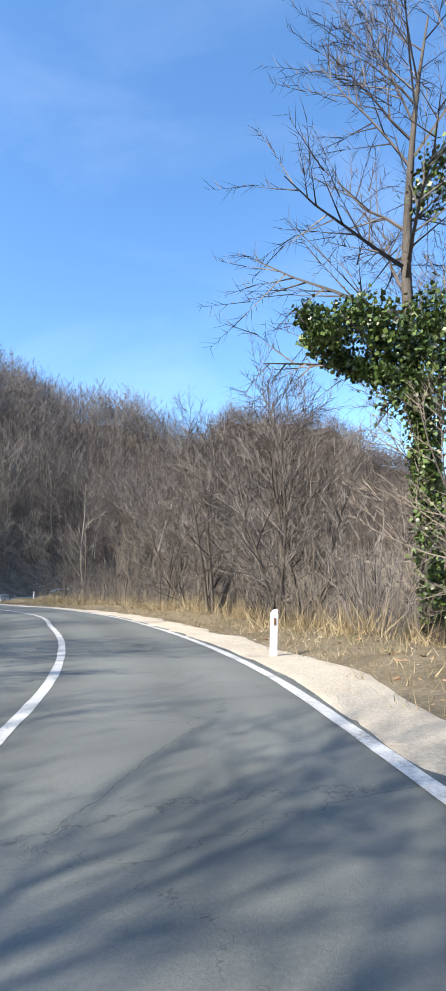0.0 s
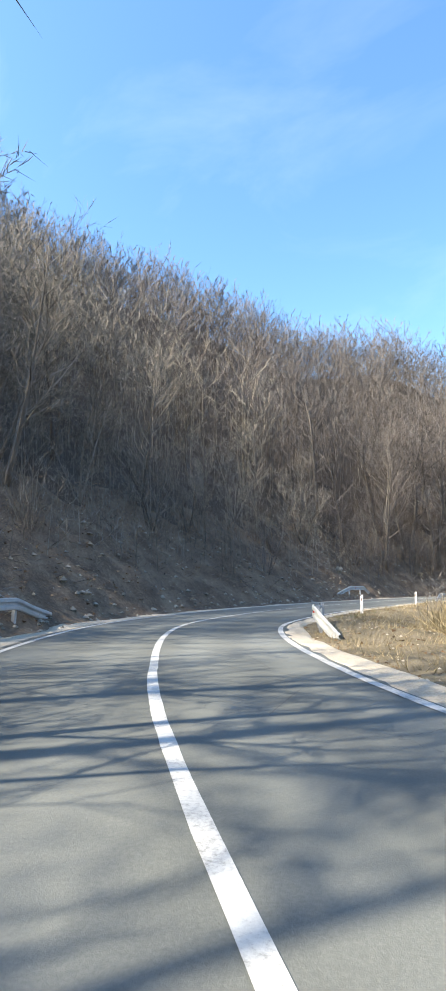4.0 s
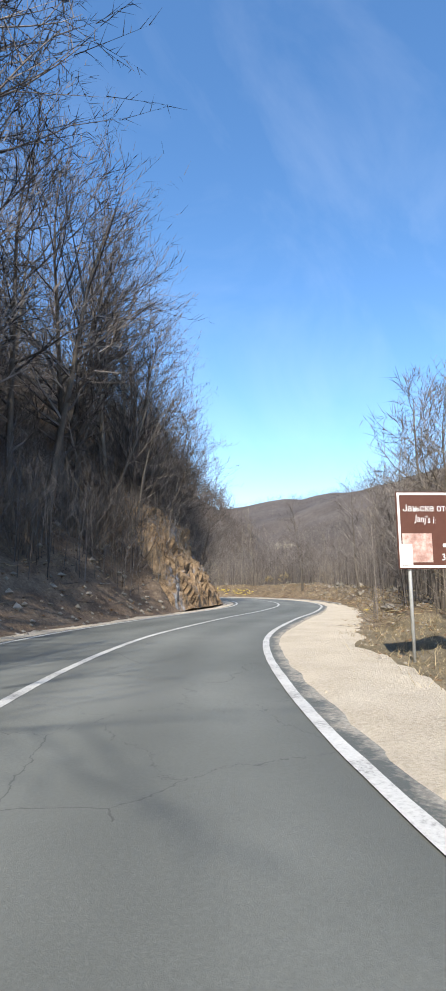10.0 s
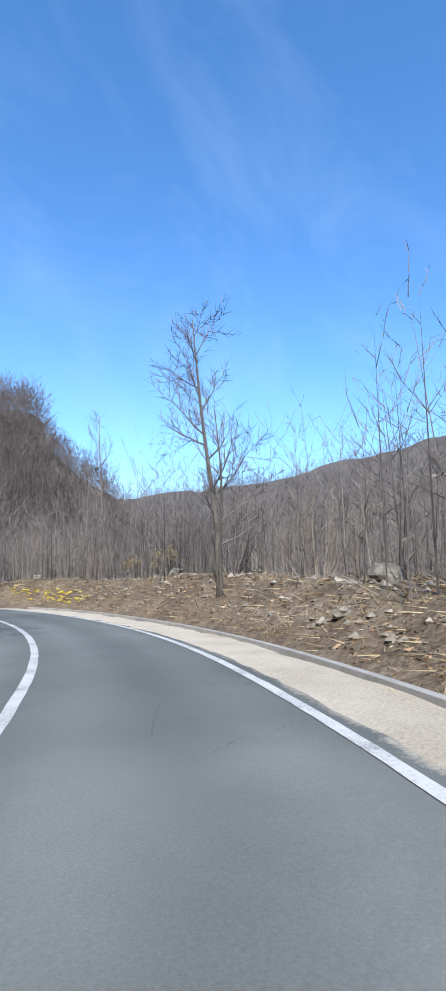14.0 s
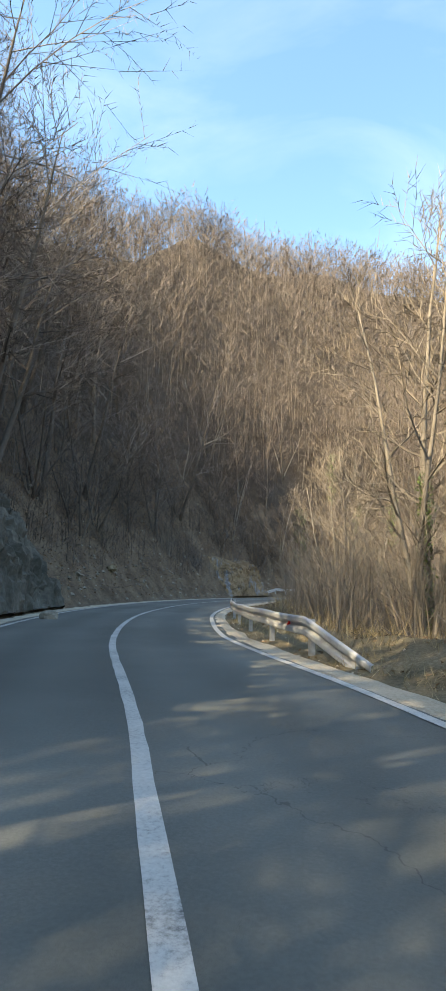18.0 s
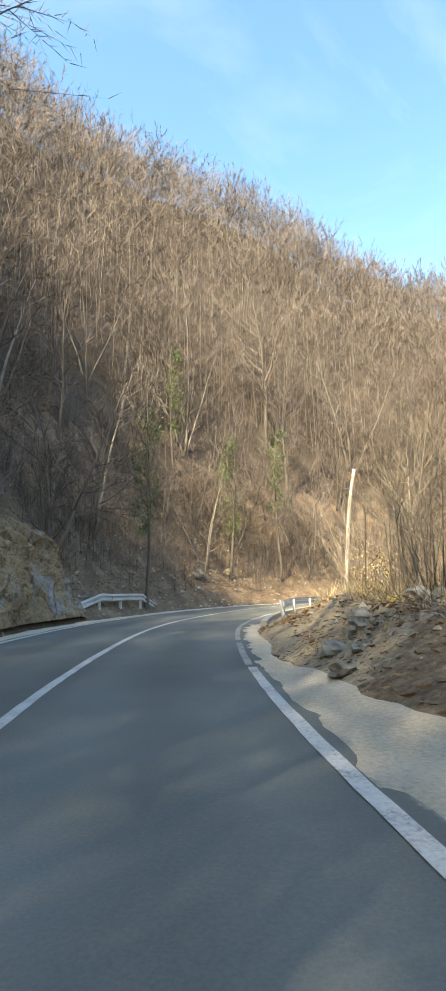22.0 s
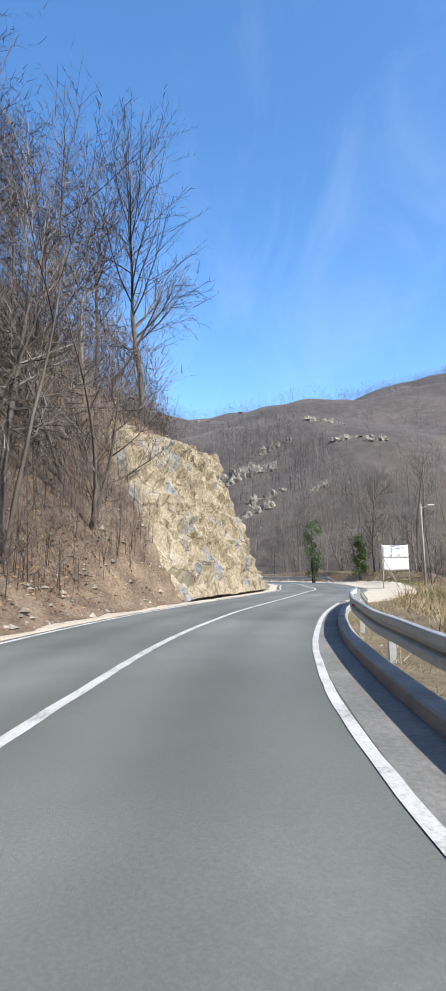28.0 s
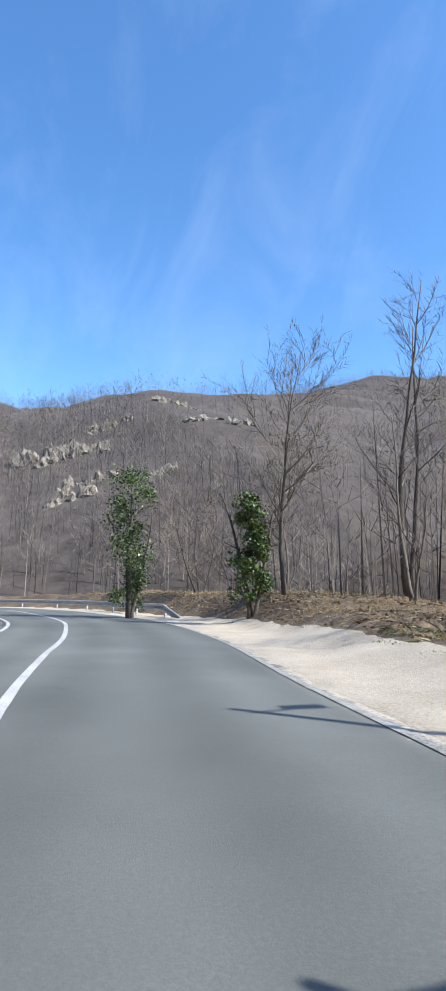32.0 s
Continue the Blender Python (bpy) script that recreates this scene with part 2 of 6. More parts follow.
M_LITTER = material("dry_litter", [(0.3, (0.04, 0.028, 0.018)), (0.43, (0.1, 0.073, 0.047)), (0.54, (0.175, 0.132, 0.086)), (0.7, (0.34, 0.28, 0.2))], 0.8, 9, 0.6, 0.95, bump=1.0, bump_scale=8)
M_FARHILL = material("far_woods_floor", [(0.3, (0.045, 0.037, 0.031)), (0.5, (0.085, 0.07, 0.059)), (0.72, (0.15, 0.126, 0.104))], 0.03, 0.35, 0.55, 1.0, bump=0.8, bump_scale=0.3)
M_BARK = material("grey_brown_bark", [(0.25, (0.05, 0.042, 0.034)), (0.5, (0.105, 0.09, 0.074)), (0.75, (0.2, 0.178, 0.15))], 1.3, 14, 0.4, 0.9, bump=0.5, stretch=(1, 1, 0.3), island=0.15)
M_BARK_PALE = material("pale_bark", [(0.25, (0.1, 0.086, 0.068)), (0.5, (0.19, 0.167, 0.138)), (0.75, (0.32, 0.288, 0.24))], 1.3, 14, 0.4, 0.9, bump=0.5, stretch=(1, 1, 0.3), island=0.15)
M_TWIG = twig_material("brown_twigs", [(0.3, (0.038, 0.033, 0.030)), (0.44, (0.096, 0.083, 0.074)), (0.56, (0.158, 0.139, 0.123)), (0.7, (0.259, 0.229, 0.203))])
# olive is lightened and rust darkened, partly in place of sunlight on those slopes
M_TWIG_OLIVE = twig_material("olive_grey_twigs", [(0.3, (0.063, 0.056, 0.045)), (0.44, (0.146, 0.130, 0.104)), (0.56, (0.230, 0.203, 0.166)), (0.7, (0.352, 0.314, 0.259))])
M_TWIG_RUST = twig_material("reddish_brown_twigs", [(0.3, (0.030, 0.024, 0.021)), (0.44, (0.074, 0.061, 0.053)), (0.56, (0.127, 0.105, 0.091)), (0.7, (0.218, 0.184, 0.161))])
M_TWIG_TAN = twig_material("tan_twigs", [(0.22, (0.090, 0.074, 0.057)), (0.5, (0.175, 0.147, 0.115)), (0.78, (0.285, 0.245, 0.196))])
# purplish winter twigs, with the bluish haze of distance mixed into the colour
M_TWIG_HAZED = twig_material("hazed_grey_violet_twigs", [(0.22, (0.06, 0.053, 0.054)), (0.5, (0.112, 0.098, 0.097)), (0.78, (0.175, 0.152, 0.145))])
M_IVY = material("ivy_leaves", [(0.15, (0.018, 0.036, 0.009)), (0.45, (0.05, 0.088, 0.02)), (0.8, (0.14, 0.195, 0.05))], 1.0, 9, 0.3, 0.4, bump=0, island=0.8, spec=0.5)
M_DRY = material("dry_grass_blades", [(0.2, (0.13, 0.1, 0.05)), (0.5, (0.29, 0.225, 0.125)), (0.8, (0.44, 0.36, 0.22))], 0.6, 8, 0.3, 0.9, bump=0, island=0.7)
M_LEAF = material("fallen_leaves", [(0.2, (0.09, 0.05, 0.025)), (0.5, (0.2, 0.12, 0.065)), (0.8, (0.34, 0.23, 0.14))], 0.6, 8, 0.2, 0.9, bump=0, island=0.8)
M_GREEN = material("fresh_grass", [(0.2, (0.05, 0.08, 0.02)), (0.5, (0.1, 0.14, 0.035)), (0.8, (0.19, 0.22, 0.07))], 0.6, 8, 0.3, 0.8, bump=0, island=0.6)
M_ROCK = material("limestone", [(0.3, (0.07, 0.062, 0.05)), (0.44, (0.19, 0.17, 0.135)), (0.56, (0.31, 0.28, 0.225)), (0.7, (0.42, 0.385, 0.32))], 0.9, 5, 0.5, 0.92, bump=1.0, bump_scale=4, island=0.12)
M_ROCK_OCHRE = rock_material("ochre_limestone", [(0.3, (0.08, 0.064, 0.042)), (0.42, (0.2, 0.162, 0.1)), (0.52, (0.31, 0.258, 0.168)), (0.62, (0.38, 0.34, 0.26)), (0.72, (0.46, 0.43, 0.36))])
M_ROCK_RUST = rock_material("rusty_crumbling_rock", [(0.3, (0.06, 0.04, 0.024)), (0.42, (0.15, 0.098, 0.056)), (0.54, (0.27, 0.185, 0.105)), (0.7, (0.4, 0.3, 0.19))])
M_ROCK_DARK = material("dark_grey_brown_rock", [(0.28, (0.03, 0.032, 0.024)), (0.5, (0.08, 0.077, 0.062)), (0.75, (0.19, 0.178, 0.15))], 0.7, 6, 0.45, 0.92, bump=0.9, bump_scale=5, island=0.12)
M_STEEL = material("galvanised_steel", [(0.3, (0.3, 0.31, 0.305)), (0.5, (0.42, 0.43, 0.425)), (0.7, (0.52, 0.53, 0.52))], 1.2, 14, 0.5, 0.55, 0.15, bump=0.1)
M_GUTTER = material("dirty_gutter_asphalt", [(0.28, (0.1, 0.098, 0.09)), (0.5, (0.19, 0.185, 0.17)), (0.75, (0.3, 0.29, 0.26))], 1.0, 18, 0.5, 0.9, bump=0.5)
M_CONCRETE = material("kerb_concrete", [(0.28, (0.2, 0.19, 0.17)), (0.5, (0.32, 0.305, 0.275)), (0.75, (0.44, 0.42, 0.385))], 1.5, 30, 0.45, 0.9, bump=0.35)
M_POLE = material("weathered_wood", [(0.28, (0.2, 0.175, 0.145)), (0.5, (0.33, 0.3, 0.255)), (0.75, (0.45, 0.415, 0.36))], 3, 20, 0.4, 0.85, bump=0.4, stretch=(1, 1, 0.12))
M_WHITE = material("white_plastic", [(0.3, (0.62, 0.62, 0.6)), (0.6, (0.8, 0.8, 0.78))], 4, 30, 0.3, 0.5, bump=0.05)
M_BANNER = material("white_banner", [(0.3, (0.72, 0.73, 0.74)), (0.6, (0.82, 0.83, 0.84))], 2, 9, 0.3, 0.6, bump=0.1, bump_scale=4)
M_RED = material("red_reflector", [(0.3, (0.45, 0.02, 0.02)), (0.6, (0.65, 0.04, 0.03))], 4, 30, 0.3, 0.35, bump=0)
M_BLACK = material("black_plastic", [(0.3, (0.015, 0.015, 0.015)), (0.6, (0.03, 0.03, 0.03))], 4, 30, 0.3, 0.5, bump=0.05)
M_BROWN = material("brown_sign_sheet", [(0.3, (0.085, 0.035, 0.024)), (0.6, (0.115, 0.05, 0.035))], 2, 20, 0.3, 0.45, bump=0)
M_PICTURE = material("faded_print", [(0.25, (0.16, 0.1, 0.08)), (0.45, (0.42, 0.26, 0.22)), (0.6, (0.62, 0.47, 0.42)), (0.75, (0.7, 0.62, 0.56))], 5, 14, 0.4, 0.5, bump=0)
M_INK = material("grey_ink", [(0.3, (0.1, 0.11, 0.13)), (0.6, (0.22, 0.23, 0.26))], 3, 20, 0.3, 0.6, bump=0)
M_TEAL = material("turquoise_ink", [(0.3, (0.1, 0.42, 0.42)), (0.6, (0.16, 0.5, 0.5))], 3, 20, 0.3, 0.6, bump=0)
M_YELLOW = material("yellow_blossom", [(0.3, (0.5, 0.38, 0.03)), (0.6, (0.7, 0.56, 0.08))], 3, 20, 0.3, 0.7, bump=0, island=0.4)
M_WIRE = material("aluminium_wire", [(0.3, (0.1, 0.095, 0.09)), (0.6, (0.2, 0.19, 0.18))], 3, 20, 0.3, 0.6, 0.5, bump=0)
M_RUST = material("rusty_steel", [(0.3, (0.12, 0.055, 0.03)), (0.6, (0.25, 0.13, 0.075))], 3, 20, 0.4, 0.8, 0.2, bump=0.2)

# ---- plan of the road ----
# centre line of the road, a point every 8 m or so; station -3.2 at the first, 0.8 more at each next one
ROAD_SOUTH = [(8.07, -43.44), (6.19, -35.24), (4.32, -27.04), (2.60, -18.80), (0.58, -10.61), (-0.64, -2.31), (-2.93, 5.73), (-6.06, 13.51), (-10.26, 20.80), (-15.25, 27.65), (-19.79, 35.07), (-22.99, 43.52), (-23.28, 52.73), (-21.99, 61.74), (-20.16, 70.28), (-18.10, 78.76), (-15.04, 87.45), (-10.53, 95.57), (-4.82, 102.51), (1.59, 107.85), (8.07, 112.50), (14.01, 117.44), (19.19, 123.07), (23.52, 129.36), (26.75, 136.33), (28.80, 144.03)]
ROAD_NORTH = [(28.52, 152.34), (26.51, 160.50), (24.05, 168.53), (22.57, 176.80), (22.19, 185.08), (22.72, 193.30), (24.05, 201.10), (26.16, 208.64), (28.97, 215.89), (33.03, 222.55), (38.19, 228.52), (44.62, 233.38), (52.12, 236.86), (60.47, 238.15), (68.75, 237.15), (76.55, 235.03), (84.07, 232.09), (91.52, 228.82), (98.87, 225.79), (106.71, 224.12), (114.56, 222.43), (122.60, 221.64), (130.66, 222.30), (138.62, 223.71), (145.93, 227.12), (151.66, 232.79), (155.29, 239.98)]
LANE, EDGE = 2.85, 3.15


def catmull(pts, step):
    pts = np.array(pts, float)
    out, at = [], []
    for i in range(1, len(pts) - 2):
        a, b, c, d = pts[i - 1:i + 3]
        for x in np.arange(0, 1, step):
            out.append(0.5 * ((2 * b) + (c - a) * x + (2 * a - 5 * b + 4 * c - d) * x * x + (3 * b - a - 3 * c + d) * x ** 3))
            at.append(-3.2 + 0.8 * (i + x))
    return np.array(out), np.array(at)


LINE, STATION = catmull(ROAD_SOUTH + ROAD_NORTH, 0.05)
TANGENT = np.gradient(LINE, axis=0)
TANGENT /= np.linalg.norm(TANGENT, axis=1)[:, None]
RIGHT = np.stack([TANGENT[:, 1], -TANGENT[:, 0]], 1)


def at_road(q, u):
    """The plan point at station q, u metres to the right of the centre line."""
    q = np.asarray(q, float)
    c = np.stack([np.interp(q, STATION, LINE[:, k]) for k in (0, 1)], -1)
    n = np.stack([np.interp(q, STATION, RIGHT[:, k]) for k in (0, 1)], -1)
    return c + n * np.asarray(u, float)[..., None]


def heading(q):
    t = [np.interp(q, STATION, TANGENT[:, k]) for k in (0, 1)]
    return math.atan2(t[1], t[0])


def to_road(xy):
    """Station and offset of plan points."""
    xy = np.asarray(xy, float).reshape(-1, 2)
    q, u = np.empty(len(xy)), np.empty(len(xy))
    L = LINE[::2]
    for i in range(0, len(xy), 4000):
        p = xy[i:i + 4000]
        k = ((p[:, None] - L[None]) ** 2).sum(2).argmin(1) * 2
        d = p - LINE[k]
        side = (d * RIGHT[k]).sum(1)
        q[i:i + 4000] = STATION[k] + np.clip((d * TANGENT[k]).sum(1), -0.5, 0.5) / 10.2 * (np.hypot(d[:, 0], d[:, 1]) < 15)
        u[i:i + 4000] = np.where(side >= 0, 1, -1) * np.hypot(d[:, 0], d[:, 1])
    return q, u


def lump(x, y, s, seed=0.0):
    """Cheap smooth unevenness, about -1 to 1."""
    return (np.sin(x / s + 1.3 * seed) * np.cos(y / s * 1.1 - seed) + 0.6 * np.sin(x / s * 2.3 + y / s * 1.7 + seed * 2.1) + 0.4 * np.cos(x / s * 3.7 - y / s * 4.1 + seed)) / 1.7


def table(q, rows):
    return np.interp(q, [r[0] for r in rows], [r[1] for r in rows])


BANK = [(-4, 0.35), (2, 0.4), (3.5, 0.8), (5, 0.85), (8, 0.8), (10, 1.0), (11.5, 0.85), (12.5, 1.1), (12.8, 2.0), (13.5, 2.0), (13.9, 0.9), (15, 0.55), (17, 0.8), (17.9, 1.2), (18.3, 2.5), (19.9, 2.4), (20.4, 1.4), (21, 1.55), (22.8, 1.5), (23.2, 1.4), (23.6, 1.7), (24.2, 1.7), (24.6, 1.0), (26, 0.8), (28, 0.6), (29.6, 0.75), (30.15, 1.6), (30.6, 2.5), (31.4, 2.6), (31.8, 2.6), (32.0, 0.6), (33, 0.4), (39, 0.3)]
HILL = [(-4, 0.3), (2, 0.5), (4, 0.78), (8, 0.85), (10, 1.0), (12, 1.05), (13.5, 0.95), (15, 0.75), (17, 0.9), (18.5, 1.05), (20, 1.35), (21.3, 1.68), (23, 1.72), (25, 1.7), (27.5, 1.6), (28.4, 1.4), (29, 1.15), (30, 1.0), (31.5, 0.85), (33, 0.7), (39, 0.8)]
SHOULDER = [(-4, 0.9), (0, 0.9), (2.5, 0.8), (4, 0.6), (5.5, 0.25), (7.6, 0.3), (8.3, 0.9), (8.8, 2.0), (9.3, 2.3), (10.5, 1.9), (11, 2.1), (12, 2.3), (13, 1.9), (14, 1.2), (17, 1.1), (18.5, 0.5), (19.3, 0.1), (20.4, 0.05), (21, 0.12), (21.8, 0.35), (22.4, 0.4), (22.8, 0.1), (24.4, 0.1), (25, 0.3), (30.2, 0.3), (30.7, 1.2), (31.3, 1.1), (31.7, 0.6), (32.2, 0.6), (33, 1.4), (35, 2.5), (39, 2)]
GRAVEL = [(-4, 0), (21.6, 0), (22.2, 0.5), (22.7, 0.4), (23.1, 0), (30.3, 0), (30.6, 0.5), (31.0, 1.4), (31.4, 2.1), (31.9, 2.2), (32.8, 2.0), (33.3, 1.5), (34, 0.9), (35, 0.2), (39, 0)]     # gravel beyond the shoulder
MOUND = [(-4, 0.1), (3, 0.1), (8, 0.15), (11.4, 0.2), (12.2, 0.8), (13.3, 1.1), (15, 1.1), (16, 1.5), (17.5, 1.3), (18.5, 0.9), (19.2, 0.1), (22, 0.2), (23, 0.9), (24.0, 0.7), (24.6, 0.12), (30.2, 0.12), (31, 0.15), (31.5, 0.2), (32, 0.3), (32.8, 0.35), (33.4, 0.5), (34, 1.1), (36, 1.2), (39, 0.3)]


def height(q, u, x, y):
    """Ground level at plan points given both ways."""
    left = -u - EDGE
    d = np.maximum(left - 0.9, 0)
    b = table(q, BANK)
    h = table(q, HILL)
    first = np.minimum(d, 3.2) * b
    rise = first + np.maximum(d - 3.2, 0) * h
    # the crest: lower towards the rocky nose in the east, higher in the west
    cap = np.maximum(np.minimum(50 + np.clip(-x * 0.3, 0, 27) + np.clip((y - 165) * 0.5, 0, 52) * np.clip((x + 14) / 20, 0, 1), (126 + np.clip((y - 243) * 1.6, 0, 56) - np.clip((y - 282) * 0.9, 0, 22) - x) * 1.15 + np.maximum(185 - y, 0) * 2.5), 4.0)
    cap = cap - 10 * np.clip((-x - 5) / 10, 0, 1) * np.clip((x + 75) / 20, 0, 1) * np.clip((y - 110) / 40, 0, 1) * np.clip((245 - y) / 30, 0, 1)
    rise = np.maximum(rise, 0.01)
    zl = (rise ** -4.0 + cap ** -4.0) ** -0.25
    zl = zl + lump(x, y, 3.1, 1) * np.clip(d * 0.12, 0, 0.45) + lump(x, y, 22, 2) * np.clip(d * 0.06, 0, 5) - 0.05
    right = u - EDGE
    w = table(q, SHOULDER)
    r = np.maximum(right - w, 0)
    m = table(q, MOUND)
    bump = m * np.clip(r / 1.8, 0, 1) ** 1.3 * np.clip(1.6 - r / 9, 0, 1)
    drop = -0.16 * np.maximum(r - np.where(m > 0.5, 7, 2.0), 0)
    zr = np.maximum(drop, -3.2) + bump + lump(x, y, 2.6, 3) * np.clip(r * 0.1, 0, 0.16) + lump(x, y, 14, 4) * np.clip(r * 0.03, 0, 0.8) - 0.03
    z = np.where(u < 0, zl, zr)
    return z


def rough_at(u, x, y):
    """Small unevenness of the verges, stronger on the earth bank."""
    a = np.clip((np.abs(u) - EDGE - 0.6) * 0.8, 0, 1) * np.where(u < 0, 0.3, 0.08)
    return a * (lump(x, y, 1.1, 7) * 0.6 + lump(x, y, 0.5, 9) * 0.4)


def surface(q, u, x, y):
    return height(q, u, x, y) + rough_at(u, x, y)


def far_height(x, y):
    """The wooded ridge across the valley to the east, and the plain hills that close the rest."""
    e = np.maximum(x - 150 + 25 * np.sin(y / 120) - 30 * np.clip((y - 190) / 35, 0, 1), 0)
    z = 175 * np.interp(y, (-300, -60, 40, 100, 150, 205, 245), (1.97, 1.55, 1.28, 1.1, 0.985, 0.955, 1.0)) * (1 - np.exp(-e / 300)) + lump(x, y, 60, 5) * np.clip(e * 0.05, 0, 7) + lump(x, y, 17, 6) * np.clip(e * 0.02, 0, 1.8)
    s = np.maximum(-y - 120, 0)
    return np.maximum(z, 90 * (1 - np.exp(-s / 250))) - 4


def ground_at(xy):
    xy = np.asarray(xy, float).reshape(-1, 2)
    q, u = to_road(xy)
    z = height(q, u, xy[:, 0], xy[:, 1])
    z = z + np.where(np.abs(u) < 12.7, rough_at(u, xy[:, 0], xy[:, 1]), 0)
    return np.maximum(z, far_height(xy[:, 0], xy[:, 1])), q, u


# ---- building helpers ----


def mesh_from(name, verts, faces, mat, smooth=False):
    me = bpy.data.meshes.new(name)
    if isinstance(verts, np.ndarray):
        verts = verts.tolist()
    if isinstance(faces, np.ndarray):
        faces = faces.tolist()
    me.from_pydata(verts, [], faces)
    if mat:
        me.materials.append(mat)
    if smooth:
        me.shade_smooth()
    me.update()
    return me


def thing(name, label, category, m=None, group="", kind=""):
    ob = new(name)
    if m is not None:
        ob.matrix_world = m
    return tagged(ob, label, category, group, kind)


def part(name, me, parent, label="", m=None):
    """One mesh object under a thing or a part."""
    ob = new(name, me)
    ob.parent = parent
    if m is not None:
        ob.matrix_local = m
    if label:
        ob["label"] = label
    return ob


def box(w, d, h, bevel=0.0, at=(0, 0, 0)):
    bm = bmesh.new()
    bmesh.ops.create_cube(bm, size=1, matrix=Matrix.Translation(at) @ Matrix.Diagonal((w, d, h, 1)))
    if bevel:
        bmesh.ops.bevel(bm, geom=bm.edges[:], offset=bevel, segments=2, affect="EDGES")
    return bm


def bm_mesh(name, bm, mat, smooth=False):
    me = bpy.data.meshes.new(name)
    bm.to_mesh(me)
    bm.free()
    me.materials.append(mat)
    if smooth:
        me.shade_smooth()
    return me


def tube(points, radii, sides, V, F, cap=True):
    """Adds a tapered tube along the points to the lists V and F."""
    pts = [Vector(p) for p in points]
    base = len(V)
    side = Vector((1, 0.17, 0.05))
    n = len(pts)
    for i, p in enumerate(pts):
        t = (pts[min(i + 1, n - 1)] - pts[max(i - 1, 0)]).normalized()
        a = t.cross(side)
        if a.length < 0.1:
            a = t.cross(Vector((0, 1, 0)))
        a.normalize()
        b = t.cross(a)
        for k in range(sides):
            w = 2 * math.pi * k / sides
            V.append(tuple(p + (a * math.cos(w) + b * math.sin(w)) * radii[i]))
    for i in range(n - 1):
        for k in range(sides):
            k2 = (k + 1) % sides
            F.append((base + i * sides + k, base + i * sides + k2, base + (i + 1) * sides + k2, base + (i + 1) * sides + k))
    if cap:
        F.append(tuple(base + (n - 1) * sides + k for k in range(sides)))
        F.append(tuple(base + k for k in reversed(range(sides))))


def sweep(profile, qs, closed=False, drift=((0, 0),)):
    """Verts and faces of a profile of (u, z) swept along stations."""
    qs = np.asarray(qs)
    n = len(profile)
    V = []
    for u, z in profile:
        p = at_road(qs, u + np.interp(qs, [d[0] for d in drift], [d[1] for d in drift]))
        V.append(np.column_stack([p, np.full(len(qs), z)]))
    V = np.stack(V, 1).reshape(-1, 3)
    F = []
    m = n if closed else n - 1
    for i in range(len(qs) - 1):
        for k in range(m):
            k2 = (k + 1) % n
            F.append((i * n + k, (i + 1) * n + k, (i + 1) * n + k2, i * n + k2))
    if closed:
        F.append(tuple(reversed(range(n))))
        F.append(tuple((len(qs) - 1) * n + k for k in range(n)))
    return V, F


# ---- ground sheet, verges, road ----
def spaced(a, b, step, far, grow):
    mid = np.arange(a, b + step / 2, step)
    out, s, p = [], step, b
    while p < far:
        s *= grow
        p += s
        out.append(p)
    lo, s, p = [], step, a
    while p > -far:
        s *= grow
        p -= s
        lo.append(p)
    return np.array(lo[::-1] + mid.tolist() + out)


gx, gy = spaced(-70, 170, 2.0, 3600, 1.09), spaced(-10, 300, 2.0, 3600, 1.09)
X, Y = np.meshgrid(gx, gy)
P = np.column_stack([X.ravel(), Y.ravel()])
Z, Q, U = ground_at(P)
Z = Z - 0.4 * np.clip((11.5 - np.abs(U)) / 2.0, 0, 1) - 2.2 * np.clip((9.6 + U) / 2.0, 0, 1) * (U < 0)
far_flat = np.clip((np.hypot(P[:, 0] - 50, P[:, 1] - 120) - 900) / 1500, 0, 1)
Z = Z * (1 - far_flat)
nx, ny = len(gx), len(gy)
ii = (np.arange(ny - 1)[:, None] * nx + np.arange(nx - 1)[None]).ravel()
ground_me = mesh_from("ground", np.column_stack([P, Z]), np.column_stack([ii, ii + 1, ii + nx + 1, ii + nx]), M_FLOOR, True)
ground_me.materials.append(M_FARHILL)
cx = P[ii, 0]
mats = np.where(cx > 140, 1, 0).astype(np.int32)
ground_me.polygons.foreach_set("material_index", mats)
tagged(new("ground", ground_me), "brown leaf-littered forest floor on hills and valley", "ground", kind="structure")

qs = np.arange(-2.2, 37.6, 0.035)
# the painted lines wander: station, metres to the right
CENTRE_DRIFT = [(0, 0.03), (1.3, -0.02), (1.8, -0.1), (2.3, 0.1), (2.5, 0.13), (4.8, 0.06), (5.6, -0.12), (6.6, -0.14), (7.4, 0.02), (8.2, 0), (9.6, -0.1), (10.6, -0.08), (11.6, 0.13), (13.7, 0.1), (16.5, -0.05), (17.25, 0.05), (17.75, 0.1), (18.2, 0.12), (19, 0.13), (21.5, 0.12), (23.5, 0.08), (24.6, 0.16), (26, -0.05), (27.3, -0.08), (28, 0.05), (28.6, 0.19), (29.5, 0.22), (30.6, 0.08), (31.6, -0.4), (32.5, -0.4), (33.2, -0.8), (34, -0.9), (36, -0.4)]
